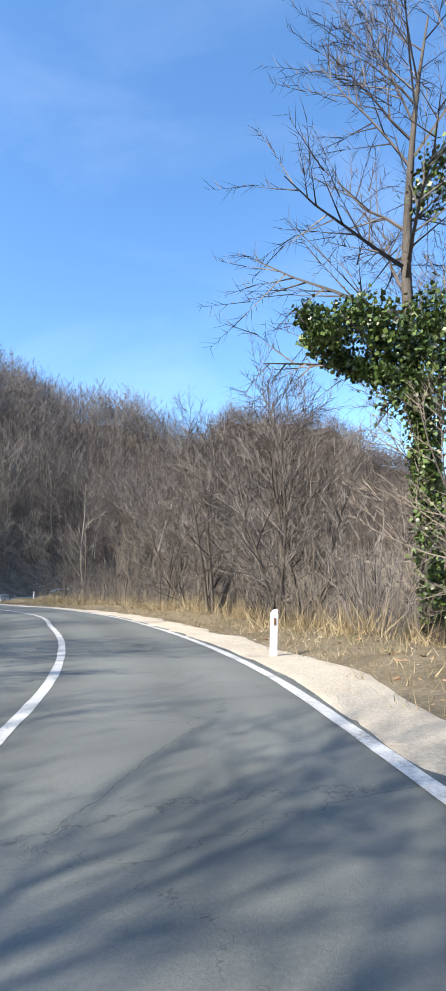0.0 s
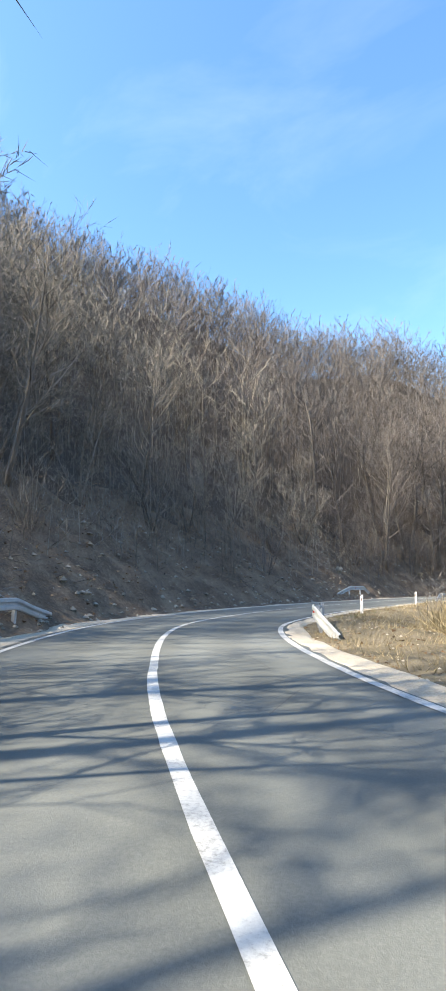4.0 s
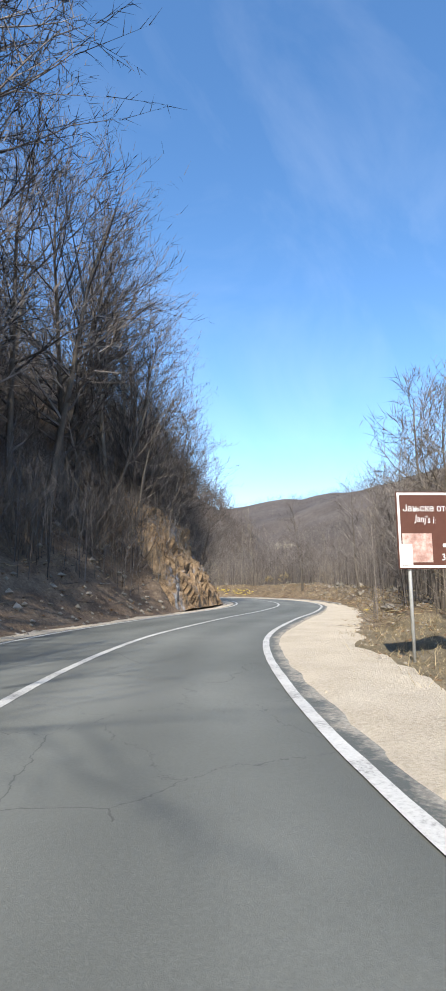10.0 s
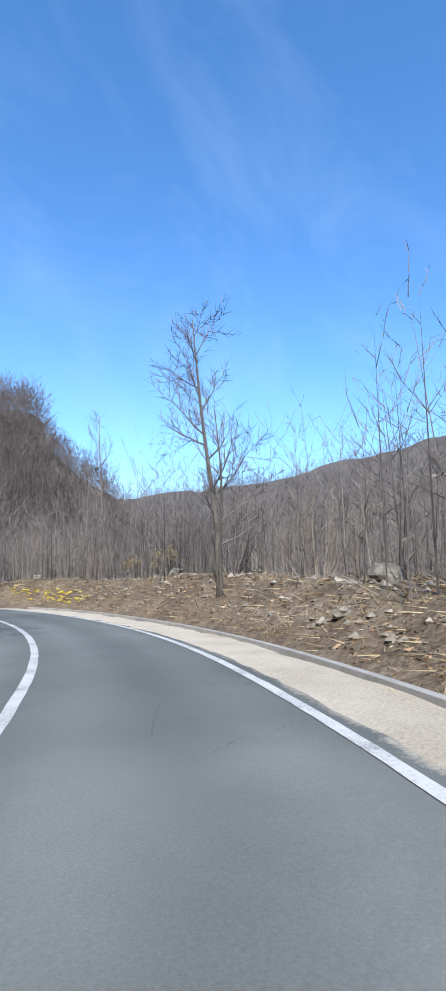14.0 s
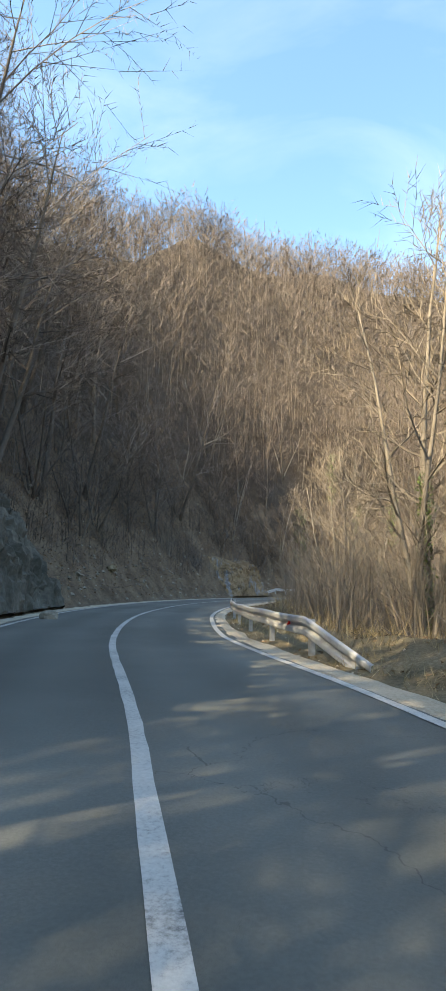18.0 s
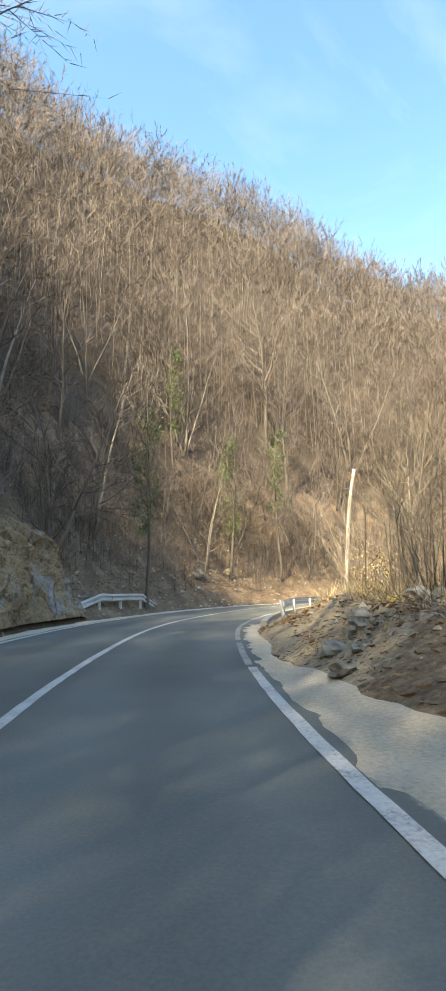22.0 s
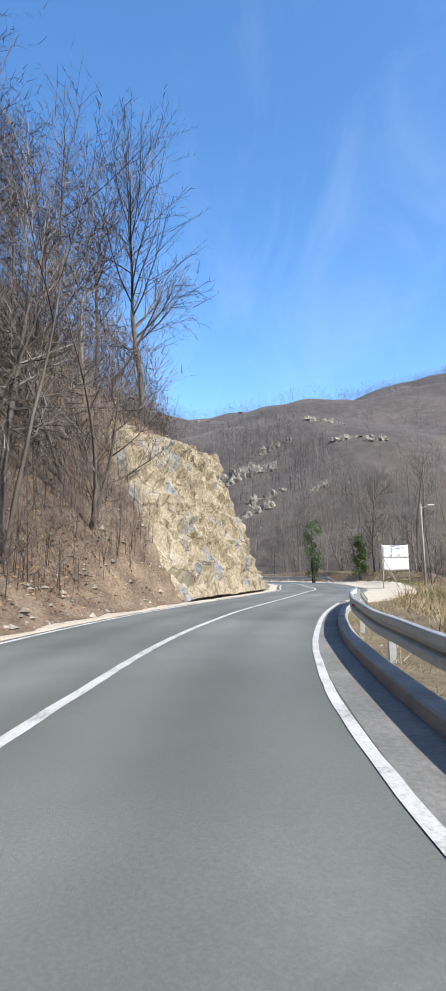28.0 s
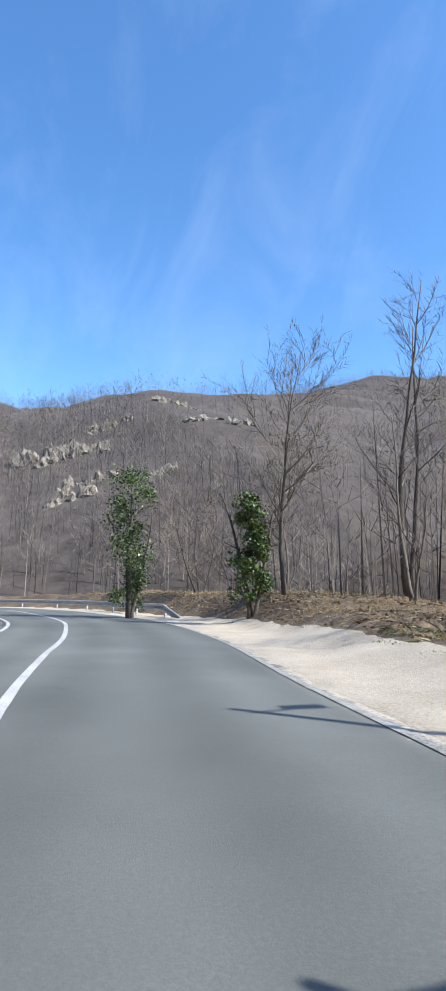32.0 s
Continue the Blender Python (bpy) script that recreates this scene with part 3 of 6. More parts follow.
RIGHT_DRIFT = [(0, 0.05), (1.6, -0.15), (2.6, -0.2), (3.2, 0.05), (5, -0.12), (5.7, -0.05), (6.6, 0.2), (7.4, 0.15), (8, 0.05), (9.5, 0.06), (10.7, 0.18), (11.6, 0.04), (13.3, -0.08), (14, 0), (16.5, -0.13), (17.5, 0.03), (18.7, 0.04), (19.3, -0.22), (19.8, -0.08), (21.5, -0.06), (24.3, -0.17), (24.9, -0.3), (25.4, -0.26), (26.8, 0.05), (27.5, -0.05), (28.6, -0.15), (29.3, 0.02), (29.7, 0.02), (30.3, -0.03), (31.5, -0.24), (32.4, 0.2), (33.2, 0.2), (35, 0)]


ROCKS = [(30.42, 31.95, -8.3), (12.68, 13.88, -7.1), (18.08, 20.42, -8.5), (23.48, 24.32, -6.5)]


def strip(name, us, mat, label, other=None, stretches=()):
    G = np.meshgrid(qs, us, indexing="ij")
    q, u = G[0].ravel(), G[1].ravel()
    p = at_road(q, u)
    z = surface(q, u, p[:, 0], p[:, 1])
    for a, b, top in ROCKS:        # the bank gives way to bare rock
        z = z - 0.4 * np.clip((q - a) / 0.08, 0, 1) * np.clip((b - q) / 0.08, 0, 1) * ((u < -4.25) & (u > top))
    outer = np.abs(us[-1] if abs(us[-1]) > abs(us[0]) else us[0])
    z = z - 0.5 * np.clip((np.abs(u) - outer + 0.8) / 0.8, 0, 1) - np.where(np.abs(u) < EDGE + 0.02, 0.1, 0)
    nu = len(us)
    i = (np.arange(len(qs) - 1)[:, None] * nu + np.arange(nu - 1)[None]).ravel()
    me = mesh_from(name, np.column_stack([p, z]), np.column_stack([i, i + nu, i + nu + 1, i + 1]), mat, True)
    if other:
        for m in other:
            me.materials.append(m)
        qj = q[i] + 0.12 * lump(p[i, 0], p[i, 1], 0.9, 5)
        pick = np.zeros(len(i), np.int32)
        for a, b, k in stretches:
            pick[(qj > a) & (qj < b)] = k
        me.polygons.foreach_set("material_index", pick)
    return tagged(new(name, me), label, "verge", kind="structure")


strip("verge_left", np.array([-13.5, -12.6, -11.8, -11, -10.2, -9.5, -8.8, -8.2, -7.6, -7.0, -6.5, -6.0, -5.6, -5.2, -4.8, -4.5, -4.2, -3.9, -3.5, -3.1]), M_EARTH, "bare earth bank with stones under the wooded hillside")
strip("verge_right", np.array([3.1, 3.5, 3.9, 4.3, 4.7, 5.1, 5.6, 6.1, 6.6, 7.2, 7.8, 8.5, 9.2, 10, 10.8, 11.6, 12.6, 13.5]), M_GRASS_GROUND, "verge of dry winter grass beside the road", (M_LITTER, M_SANDY), ((11.7, 18.4, 1), (20.4, 22.7, 1), (22.7, 24.6, 2), (32.9, 37.5, 1)))


def gravel_strip(name, side):
    """Loose pale gravel with a ragged outer edge."""
    us = np.linspace(0, 1, 9)
    rows = []
    for q in qs:
        w = (table(q, SHOULDER) + table(q, GRAVEL) if side > 0 else 0.75) 
        w = w + (0.45 if q < 30.3 else 0.14) * min(1.0, 0.35 + w) * noise.fractal(Vector((q * 3.1, side, 0)), 0.8, 2.0, 5)
        rows.append(EDGE - 0.5 + us * (max(w, 0.05) + 0.6))
    u = np.array(rows)
    q = np.repeat(qs[:, None], 9, 1)
    p = at_road(q.ravel(), side * u.ravel())
    z = surface(q.ravel(), side * u.ravel(), p[:, 0], p[:, 1]) + 0.03 + 0.012 * lump(p[:, 0], p[:, 1], 0.3, 3)
    z = z - np.where((side > 0) & (q.ravel() > 24.3) & (q.ravel() < 30.42), 0.12, 0)
    lip = EDGE - (table(q.ravel(), [(8.2, 0.2), (8.8, 0), (15, 0), (15.6, 0.2)]) if side > 0 else 0) + (table(q.ravel(), RIGHT_DRIFT) if side > 0 else 0) + 0.04 * lump(p[:, 0], p[:, 1], 0.4, 2)
    z = z - 0.12 * np.clip((lip - u.ravel()) / 0.12, 0, 1)
    k = np.tile(us, len(qs))
    z = z - 0.12 * np.clip((k - 0.86) / 0.14, 0, 1) - np.where(k < 0.05, 0.06, 0)
    i = (np.arange(len(qs) - 1)[:, None] * 9 + np.arange(8)[None]).ravel()
    F = np.column_stack([i, i + 9, i + 10, i + 1]) if side < 0 else np.column_stack([i, i + 1, i + 10, i + 9])
    me = mesh_from(name, np.column_stack([p, z]), F, M_GRAVEL, True)
    tagged(new(name, me), "pale limestone gravel shoulder along the asphalt", "shoulder", kind="structure")


gravel_strip("shoulder_right", 1)
gravel_strip("shoulder_left", -1)

prof = [(-EDGE - 0.05, -0.12), (-EDGE, -0.012), (-2.9, 0.0), (-2.2, 0.012), (-1.2, 0.022), (0, 0.03), (1.2, 0.022), (2.2, 0.012), (2.9, 0.0), (EDGE, -0.012), (EDGE + 0.05, -0.12)]
V, F = sweep(prof, qs)
rng = random.Random(5)
for i in range(len(qs)):       # broken asphalt edge
    for k, s in ((0, -1), (1, -1), (9, 1), (10, 1)):
        j = 0.1 * noise.fractal(Vector((i * 0.13, s * 5, 0)), 0.8, 2.0, 4) + 0.02 * rng.uniform(-1, 1)
        n = np.array([np.interp(qs[i], STATION, RIGHT[:, 0]), np.interp(qs[i], STATION, RIGHT[:, 1])])
        V[i * 11 + k, :2] += n * (s * j + (table(qs[i], RIGHT_DRIFT) if s > 0 else 0))
road_me = mesh_from("road", V, F, M_ASPHALT, True)
at = road_me.attributes.new("across", "FLOAT", "POINT")
at.data.foreach_set("value", np.tile(np.array([p[0] for p in prof], dtype=np.float32), len(qs)))
tagged(new("road", road_me), "worn grey asphalt two-lane mountain road", "road", kind="structure")


def line_strip(name, u, w, z, label, drift=((0, 0),), ends=(-2.2, 37.4), gaps=(), mat=None):
    s = np.arange(ends[0], ends[1], 0.035)
    V, F = [], []
    r = random.Random(int(u * 100) + 7)
    for i, q in enumerate(s):
        a = 0.5 * w + r.uniform(-0.006, 0.006)
        b = 0.5 * w + r.uniform(-0.006, 0.006)
        for e in (-a, b):
            p = at_road(q, u + e + table(q, drift))
            V.append((p[0], p[1], z))
    F = [(2 * i, 2 * i + 1, 2 * i + 3, 2 * i + 2) for i in range(len(s) - 1) if not any(a < s[i] < b for a, b in gaps)]
    tagged(new(name, mesh_from(name, V, F, mat or M_PAINT)), label, "road marking", kind="structure")


line_strip("centre_line", 0, 0.13, 0.0345, "continuous white painted centre line, slightly worn", CENTRE_DRIFT)
line_strip("edge_line_right", LANE, 0.135, 0.011, "white painted edge line beside the gravel", RIGHT_DRIFT, (-2.2, 22.95))
line_strip("edge_line_kerb", LANE + 0.02, 0.105, 0.011, "white painted edge line beside the gutter", RIGHT_DRIFT, (24.45, 30.35))
line_strip("edge_line_broken", LANE - 0.02, 0.12, 0.0112, "broken and dirty stretch of the edge line", RIGHT_DRIFT, (22.95, 24.5), ((23.3, 23.38), (23.88, 23.92)), M_PAINT_WORN)
line_strip("edge_line_worn", LANE + 0.1, 0.11, 0.004, "worn dusty edge line along the gravel lay-by", RIGHT_DRIFT, (32.0, 37.4), (), M_PAINT_WORN)
line_strip("paint_scrap", 0.95, 0.18, 0.0275, "faded scraps of white paint on the lane", ((0, 0),), (31.0, 31.2), ((31.06, 31.12),), M_PAINT_WORN)
line_strip("edge_line_left", -LANE, 0.135, 0.006, "white painted edge line below the bank")

# ---- trees ----


def wander(rng, start, direction, length, n, bend, lift):
    pts, d = [Vector(start)], Vector(direction).normalized()
    for _ in range(n):
        d = (d + Vector((rng.uniform(-1, 1), rng.uniform(-1, 1), rng.uniform(-1, 1))) * bend + Vector((0, 0, lift))).normalized()
        pts.append(pts[-1] + d * (length / n))
    return pts


def along(pts, f):
    x = f * (len(pts) - 1)
    i = min(int(x), len(pts) - 2)
    return pts[i].lerp(pts[i + 1], x - i), (pts[i + 1] - pts[i]).normalized()


def sliver(a, b, r, V, F):
    """A thin three-sided twig that ends in a point."""
    t = (b - a)
    n = t.orthogonal().normalized() * r
    m = t.normalized().cross(n)
    k = len(V)
    V.extend([tuple(a + n), tuple(a - n * 0.5 + m * 0.87), tuple(a - n * 0.5 - m * 0.87), tuple(b)])
    F.extend([(k, k + 1, k + 3), (k + 1, k + 2, k + 3), (k + 2, k, k + 3)])


def twig(a, b, r, V, F):
    """The finest twigs: one thin tapering blade."""
    n = (b - a).cross(Vector((0.31, 0.87, 0.4)) + a * 0.13)
    n = n.normalized() * r
    k = len(V)
    V.extend([tuple(a + n), tuple(a - n), tuple(b)])
    F.append((k, k + 1, k + 2))


def side_way(rng, axis, angle):
    p = axis.orthogonal().normalized()
    p.rotate(Matrix.Rotation(rng.uniform(0, 2 * math.pi), 3, axis))
    return axis * math.cos(angle) + p * math.sin(angle)


def bare_tree(seed, high, radius, stems=1, limbs=16, spread=0.32, low=0.3, subs=6, twigs=5, lean=0.1, up=0.12, fine=0.009):
    """Trunk and crown meshes of a leafless tree."""
    rng = random.Random(seed)
    TV, TF, CV, CF = [], [], [], []
    for s in range(stems):
        w = 2 * math.pi * (s + rng.random() * 0.6) / stems
        tilt = lean * (1.0 + 1.4 * (stems > 1)) * rng.uniform(0.6, 1.3)
        hs = high * (1 if s == 0 else rng.uniform(0.6, 0.98))
        rs = radius * (1 if s == 0 else rng.uniform(0.5, 0.85))
        base = (0.5 * radius * stems * 0.5 * math.cos(w) * (stems > 1), 0.5 * radius * stems * 0.5 * math.sin(w) * (stems > 1), -0.35)
        pts = wander(rng, base, (math.cos(w) * tilt, math.sin(w) * tilt, 1), hs, 9, 0.09, 0.04)
        rad = [rs * (1.35 if i == 0 else 1) * (1 - 0.93 * i / 9) + 0.008 for i in range(10)]
        tube(pts, rad, 6, TV, TF)
        count = max(4, int(limbs * hs / high * (1 if stems == 1 else 0.6)))
        for i in range(count):
            f = low + (0.97 - low) * (i + rng.random() * 0.8) / count
            p, d = along(pts, f)
            g = (f - low) / (1 - low)
            long = high * spread * (0.4 + 0.75 * math.sin(math.pi * (0.12 + 0.78 * g))) * rng.uniform(0.6, 1.2)
            way = side_way(rng, d, rng.uniform(0.5, 0.85) + 0.4 * (1 - g))
            bp = wander(rng, p, way, long, 4, 0.16, up)
            br = rs * (1 - 0.9 * f) * 0.45 + 0.01
            tube(bp, [br * (1 - 0.2 * k) for k in range(5)], 3, CV, CF, False)
            for j in range(subs):
                g = 0.2 + 0.78 * (j + rng.random() * 0.7) / subs
                p2, d2 = along(bp, g)
                l2 = long * (0.8 - 0.45 * g) * rng.uniform(0.55, 1.3) + 0.3
                sp = wander(rng, p2, side_way(rng, d2, rng.uniform(0.5, 1.1)), l2, 2, 0.3, up)
                r2 = br * 0.38 * (1 - 0.5 * g) + 0.005
                sliver(sp[0], sp[1].lerp(sp[2], 0.2), r2 * 1.1, CV, CF)
                twig(sp[1], sp[2], r2 * 0.6, CV, CF)
                for k in range(twigs):
                    p3, d3 = along(sp, 0.15 + 0.85 * (k + rng.random()) / twigs)
                    l3 = rng.uniform(0.2, 0.6) * min(1.0, 0.45 + l2 * 0.5)
                    w3 = (side_way(rng, d3, rng.uniform(0.4, 1.2)) + Vector((0, 0, 0.15))).normalized()
                    twig(p3, p3 + w3 * l3, fine, CV, CF)
    return TV, TF, CV, CF


def shrub(seed, high, stems, twigs=5):
    """Stems of a leafless bush, fanning out from the ground."""
    rng = random.Random(seed)
    SV, SF = [], []
    for s in range(stems):
        w, r = rng.uniform(0, 2 * math.pi), rng.uniform(0, 0.35) * high * 0.35
        tilt = rng.uniform(0.05, 0.65)
        l1 = high * rng.uniform(0.55, 1.1)
        pts = wander(rng, (r * math.cos(w), r * math.sin(w), -0.2), (math.cos(w) * tilt, math.sin(w) * tilt, 1), l1, 4, 0.12, 0.03)
        r1 = rng.uniform(0.011, 0.022)
        tube(pts, [r1 * (1 - 0.18 * k) for k in range(5)], 3, SV, SF, False)
        for k in range(twigs):
            p, d = along(pts, 0.25 + 0.75 * (k + rng.random()) / twigs)
            b = p + (side_way(rng, d, rng.uniform(0.3, 0.8)) + Vector((0, 0, 0.15))) * rng.uniform(0.25, 0.6) * high * 0.3
            twig(p, b, 0.011, SV, SF)
            for _ in range(2):
                m = p.lerp(b, rng.uniform(0.3, 0.8))
                sliver(m, m + side_way(rng, (b - p).normalized(), rng.uniform(0.4, 0.8)) * rng.uniform(0.1, 0.3) * high * 0.25, 0.009, SV, SF)
    return SV, SF


def leaf_cloud(rng, centres, n, size, V, F):
    """Small folded leaves round the given (point, reach) pairs."""
    for _ in range(n):
        c, r = centres[rng.randrange(len(centres))]
        d = Vector((rng.gauss(0, 1), rng.gauss(0, 1), rng.gauss(0, 0.9)))
        p = c + d.normalized() * r * (rng.random() ** 0.5 + (0.5 * rng.random() if rng.random() < 0.2 else 0))
        a = Vector((rng.uniform(-1, 1), rng.uniform(-1, 1), rng.uniform(-1, 0.4))).normalized() * size * rng.uniform(0.6, 1.3)
        b = a.orthogonal().normalized() * a.length * 0.5
        b.rotate(Matrix.Rotation(rng.uniform(0, 6.3), 3, a.normalized()))
        k = len(V)
        V.extend([tuple(p), tuple(p + a * 0.5 + b), tuple(p + a), tuple(p + a * 0.5 - b + Vector((0, 0, 0.02)))])
        F.append((k, k + 1, k + 2))
        F.append((k, k + 2, k + 3))


class Stock:
    """Meshes of one kind of plant, made once and shared."""
    trees, bushes = [], []


SPECS = [  # height, radius, stems, limbs, spread, low, lean
    (11.0, 0.12, 1, 20, 0.20, 0.25, 0.08), (13.0, 0.15, 1, 22, 0.22, 0.35, 0.06), (9.0, 0.09, 1, 18, 0.22, 0.2, 0.12),
    (10.0, 0.1, 3, 14, 0.2, 0.25, 0.16), (8.0, 0.08, 4, 12, 0.22, 0.2, 0.2), (12.0, 0.13, 2, 18, 0.22, 0.3, 0.12),
    (7.0, 0.07, 3, 12, 0.25, 0.15, 0.22), (14.0, 0.17, 1, 22, 0.26, 0.32, 0.05)]
for n, (hh, rr, ss, ll, sp, lo, le) in enumerate(SPECS):
    tv, tf, cv, cf = bare_tree(40 + n, hh, rr, ss, int(ll * 1.35), sp * 1.3, lo * 0.8, 8, 12, le, 0.12, 0.01)
    pale = n in (3, 5)
    Stock.trees.append((mesh_from("trunk", tv, tf, M_BARK_PALE if pale else M_BARK, True), mesh_from("crown", cv, cf, M_TWIG_TAN if n in (2, 4, 6) else M_TWIG), hh))
for n in range(6):
    sv, sf = shrub(90 + n, 2.6 + 0.35 * n, 20, 8)
    Stock.bushes.append((mesh_from("stems", sv, sf, M_TWIG_TAN if n % 2 else M_TWIG), 2.6 + 0.35 * n))


def place(x, y, rz, s=1.0, sink=0.0):
    z = float(ground_at([(x, y)])[0][0]) - sink
    return Matrix.LocRotScale((x, y, z), Euler((0, 0, rz)), Vector((s, s, s)))


first_tree, first_bush = {}, {}


# twig tones by stretch: part natural hue, part painted sun and shade
TONES = (M_TWIG_OLIVE, M_TWIG, M_TWIG_RUST, M_TWIG_TAN)
crown_tone = {}


def crown_mesh(n, tone):
    """The crown of one kind of tree in the twig colour of its stretch."""
    if (n, tone) not in crown_tone:
        me = Stock.trees[n][1].copy()
        me.materials.clear()
        me.materials.append(TONES[tone])
        crown_tone[n, tone] = me
    return crown_tone[n, tone]


def plant_tree(n, m, label, group, tone=1):
    if (n, tone) not in first_tree:
        t = thing("tree", label, "tree", m, group)
        part("trunk", Stock.trees[n][0], t)
        part("crown", crown_mesh(n, tone), t, "fine bare twigs")
        first_tree[n, tone] = t
        return t
    t = copy_thing(first_tree[n, tone], m)
    t.scale = m.to_scale()
    return tagged(t, label, "tree", group)


def plant_bush(n, m, label, group):
    if n not in first_bush:
        t = tagged(new("bush", Stock.bushes[n][0]), label, "bush", group)
        t.matrix_world = m
        first_bush[n] = t
        return t
    t = copy_thing(first_bush[n], m)
    t.scale = m.to_scale()
    return tagged(t, label, "bush", group)


TREE_LABELS = ["slender leafless tree with grey-brown bark on the hillside", "tall leafless tree with pale bark and an airy crown", "young bare tree with fine tan twigs", "leafless tree of several pale stems from one root",
               "bare hazel-like clump of thin spreading stems", "leafless twin-stemmed tree with pale bark", "low bare multi-stemmed tree among brushwood", "large leafless tree with a broad twiggy crown"]
BUSH_LABELS = ["leafless brown brushwood at the foot of the trees", "tan leafless bush of thin upright stems"]

rng = random.Random(11)
spots = []          # (x, y, kind, scale, group)
# hillside along the left of the road: four loose rows
for q in np.arange(-1.6, 34.0, 0.42):
    for row, u0 in enumerate((-7.9, -10.8, -14.2)):
        if row > 1 and rng.random() < 0.25 or rng.random() < 0.12:
            continue
        qq, u = q + rng.uniform(-0.2, 0.2), u0 + rng.uniform(-1.5, 1.5) - (2.6 if 5.6 < q < 9.3 else 0)
        if 30.2 < qq < 32.2 and u > -9.8:
            continue
        if qq > 31.5 and u > -14:
            continue
        p = at_road(qq, u)
        tall = 9.3 < qq < 13.4
        if tall and row == 0:
            continue
        k = rng.choice((0, 1, 5, 7) if tall and (row or rng.random() < 0.5) else (0, 1, 2, 3, 4, 5, 6, 7) if row else (2, 3, 4, 6, 6, 4))
        spots.append((p[0], p[1], k, rng.uniform(0.75, 1.15) * ((1.5 - 0.16 * (qq - 9.3)) if tall else 1.0 if qq < 4.5 else 1.1 if qq < 6.2 else 0.85 if qq < 9.3 else 1.35 if 26.8 < qq < 30.3 else 1.1), "trees on the hillside"))
for q in np.arange(9.5, 13.3, 0.2):
    k = rng.choice((0, 1, 5, 7))
    p = at_road(q + rng.uniform(-0.08, 0.08), -7.6 + rng.uniform(-1.2, 1.2))
    spots.append((p[0], p[1], k, rng.uniform(0.85, 1.1) * np.interp(q, (9.5, 10.0, 10.7, 11.6, 13.3), (12.5, 15, 20, 19, 11.5)) / SPECS[k][0], "trees on the hillside"))
for q in np.arange(14.4, 18.4, 0.3):
    k = rng.choice((0, 2, 3, 4))
    p = at_road(q + rng.uniform(-0.1, 0.1), -6.6 + rng.uniform(-0.8, 0.8))
    spots.append((p[0], p[1], k, rng.uniform(0.8, 1.1), "trees on the hillside"))
# valley side
for q in np.arange(-0.2, 36.0, 0.5):
    for u0 in (9.5, 14.0):
        if rng.random() < 0.3:
            continue
        qq, u = q + rng.uniform(-0.25, 0.25), u0 + rng.uniform(-1.8, 1.8)
        if 5.0 < qq < 10.5 and u < 13:
            continue
        if 24.5 < qq < 32.5 and u < 12 or 15.4 < qq < 18.6:
            continue
        p = at_road(qq, u)
        if abs(float(to_road([p])[1][0])) < 7:
            continue
        k, s = rng.choice((0, 2, 3, 4, 5, 6)), rng.uniform(0.55, 0.95)
        if 11.5 < qq < 13.8:
            s = min(s, 6.5 / SPECS[k][0])
        spots.append((p[0], p[1], k, s, "trees on the valley side"))
for q in np.arange(13.9, 18.7, 0.42):
    k = rng.choice((0, 1, 5, 7))
    p = at_road(q + rng.uniform(-0.1, 0.1), -9.0 + rng.uniform(-0.9, 0.9))
    spots.append((p[0], p[1], k, rng.uniform(11.5, 14.0) / SPECS[k][0], "trees on the hillside"))
for q, u, k, s in ((18.5, -9.2, 1, 1.0), (18.75, -8.6, 5, 1.1), (19.0, -9.4, 7, 1.0), (19.2, -8.8, 5, 1.15), (19.4, -9.8, 1, 1.1), (19.7, -9.0, 7, 1.05), (20.0, -9.6, 5, 1.15)):
    p = at_road(q, u)
    spots.append((p[0], p[1], k, s, "trees on the hillside"))
# brush and young trees leaning over the rock cutting
for q, u, k, s in ((12.75, -6.6, 3, 0.8), (12.95, -6.9, 4, 0.95), (13.1, -6.3, 6, 0.9), (13.25, -7.0, 4, 1.0), (13.4, -6.5, 6, 0.95), (13.55, -7.2, 4, 0.9), (13.7, -6.6, 6, 0.8), (13.85, -7.4, 3, 0.75), (13.2, -8.5, 3, 1.0), (13.6, -9.0, 5, 0.8)):
    p = at_road(q, u)
    spots.append((p[0], p[1], k, s, "trees on the hillside"))
for x, y, k, s, g in spots:
    tone = 3 if "valley" in g and k % 2 == 0 else 0 if y < 84 else 2 if y > 205 else 1
    plant_tree(k, place(x, y, rng.uniform(0, 6.28), s), TREE_LABELS[k], g, tone)

bush_spots = []
for q in np.arange(2.4, 36.0, 0.3):
    for u0 in (-6.6, -8.8, -11.5):
        if rng.random() < 0.3:
            continue
        qq, u = q + rng.uniform(-0.15, 0.15), u0 + rng.uniform(-0.9, 0.9)
        if 30.2 < qq < 32.4 and u > -10:
            continue
        p = at_road(qq, u)
        bush_spots.append((p[0], p[1], rng.randrange(6), rng.uniform(0.6, 1.05), "brushwood on the hillside"))
for q in np.arange(0.9, 24.5, 0.24):
    for u0 in (6.8, 8.6, 11.0):
        if rng.random() < 0.25:
            continue
        qq, u = q + rng.uniform(-0.12, 0.12), u0 + rng.uniform(-0.7, 0.7)
        if u < EDGE + table(qq, SHOULDER) + 2.4 or (4.6 < qq < 7.2 and u < 9) or (7.2 < qq < 11.3 and u < 9.5):
            continue
        p = at_road(qq, u)
        if abs(float(to_road([p])[1][0])) < 6:
            continue
        bush_spots.append((p[0], p[1], rng.randrange(6), rng.uniform(0.7, 1.15), "bushes on the valley side"))
rng.shuffle(bush_spots)
for x, y, k, s, g in bush_spots[:135]:
    plant_bush(k, place(x, y, rng.uniform(0, 6.28), s), BUSH_LABELS[k % 2], g)


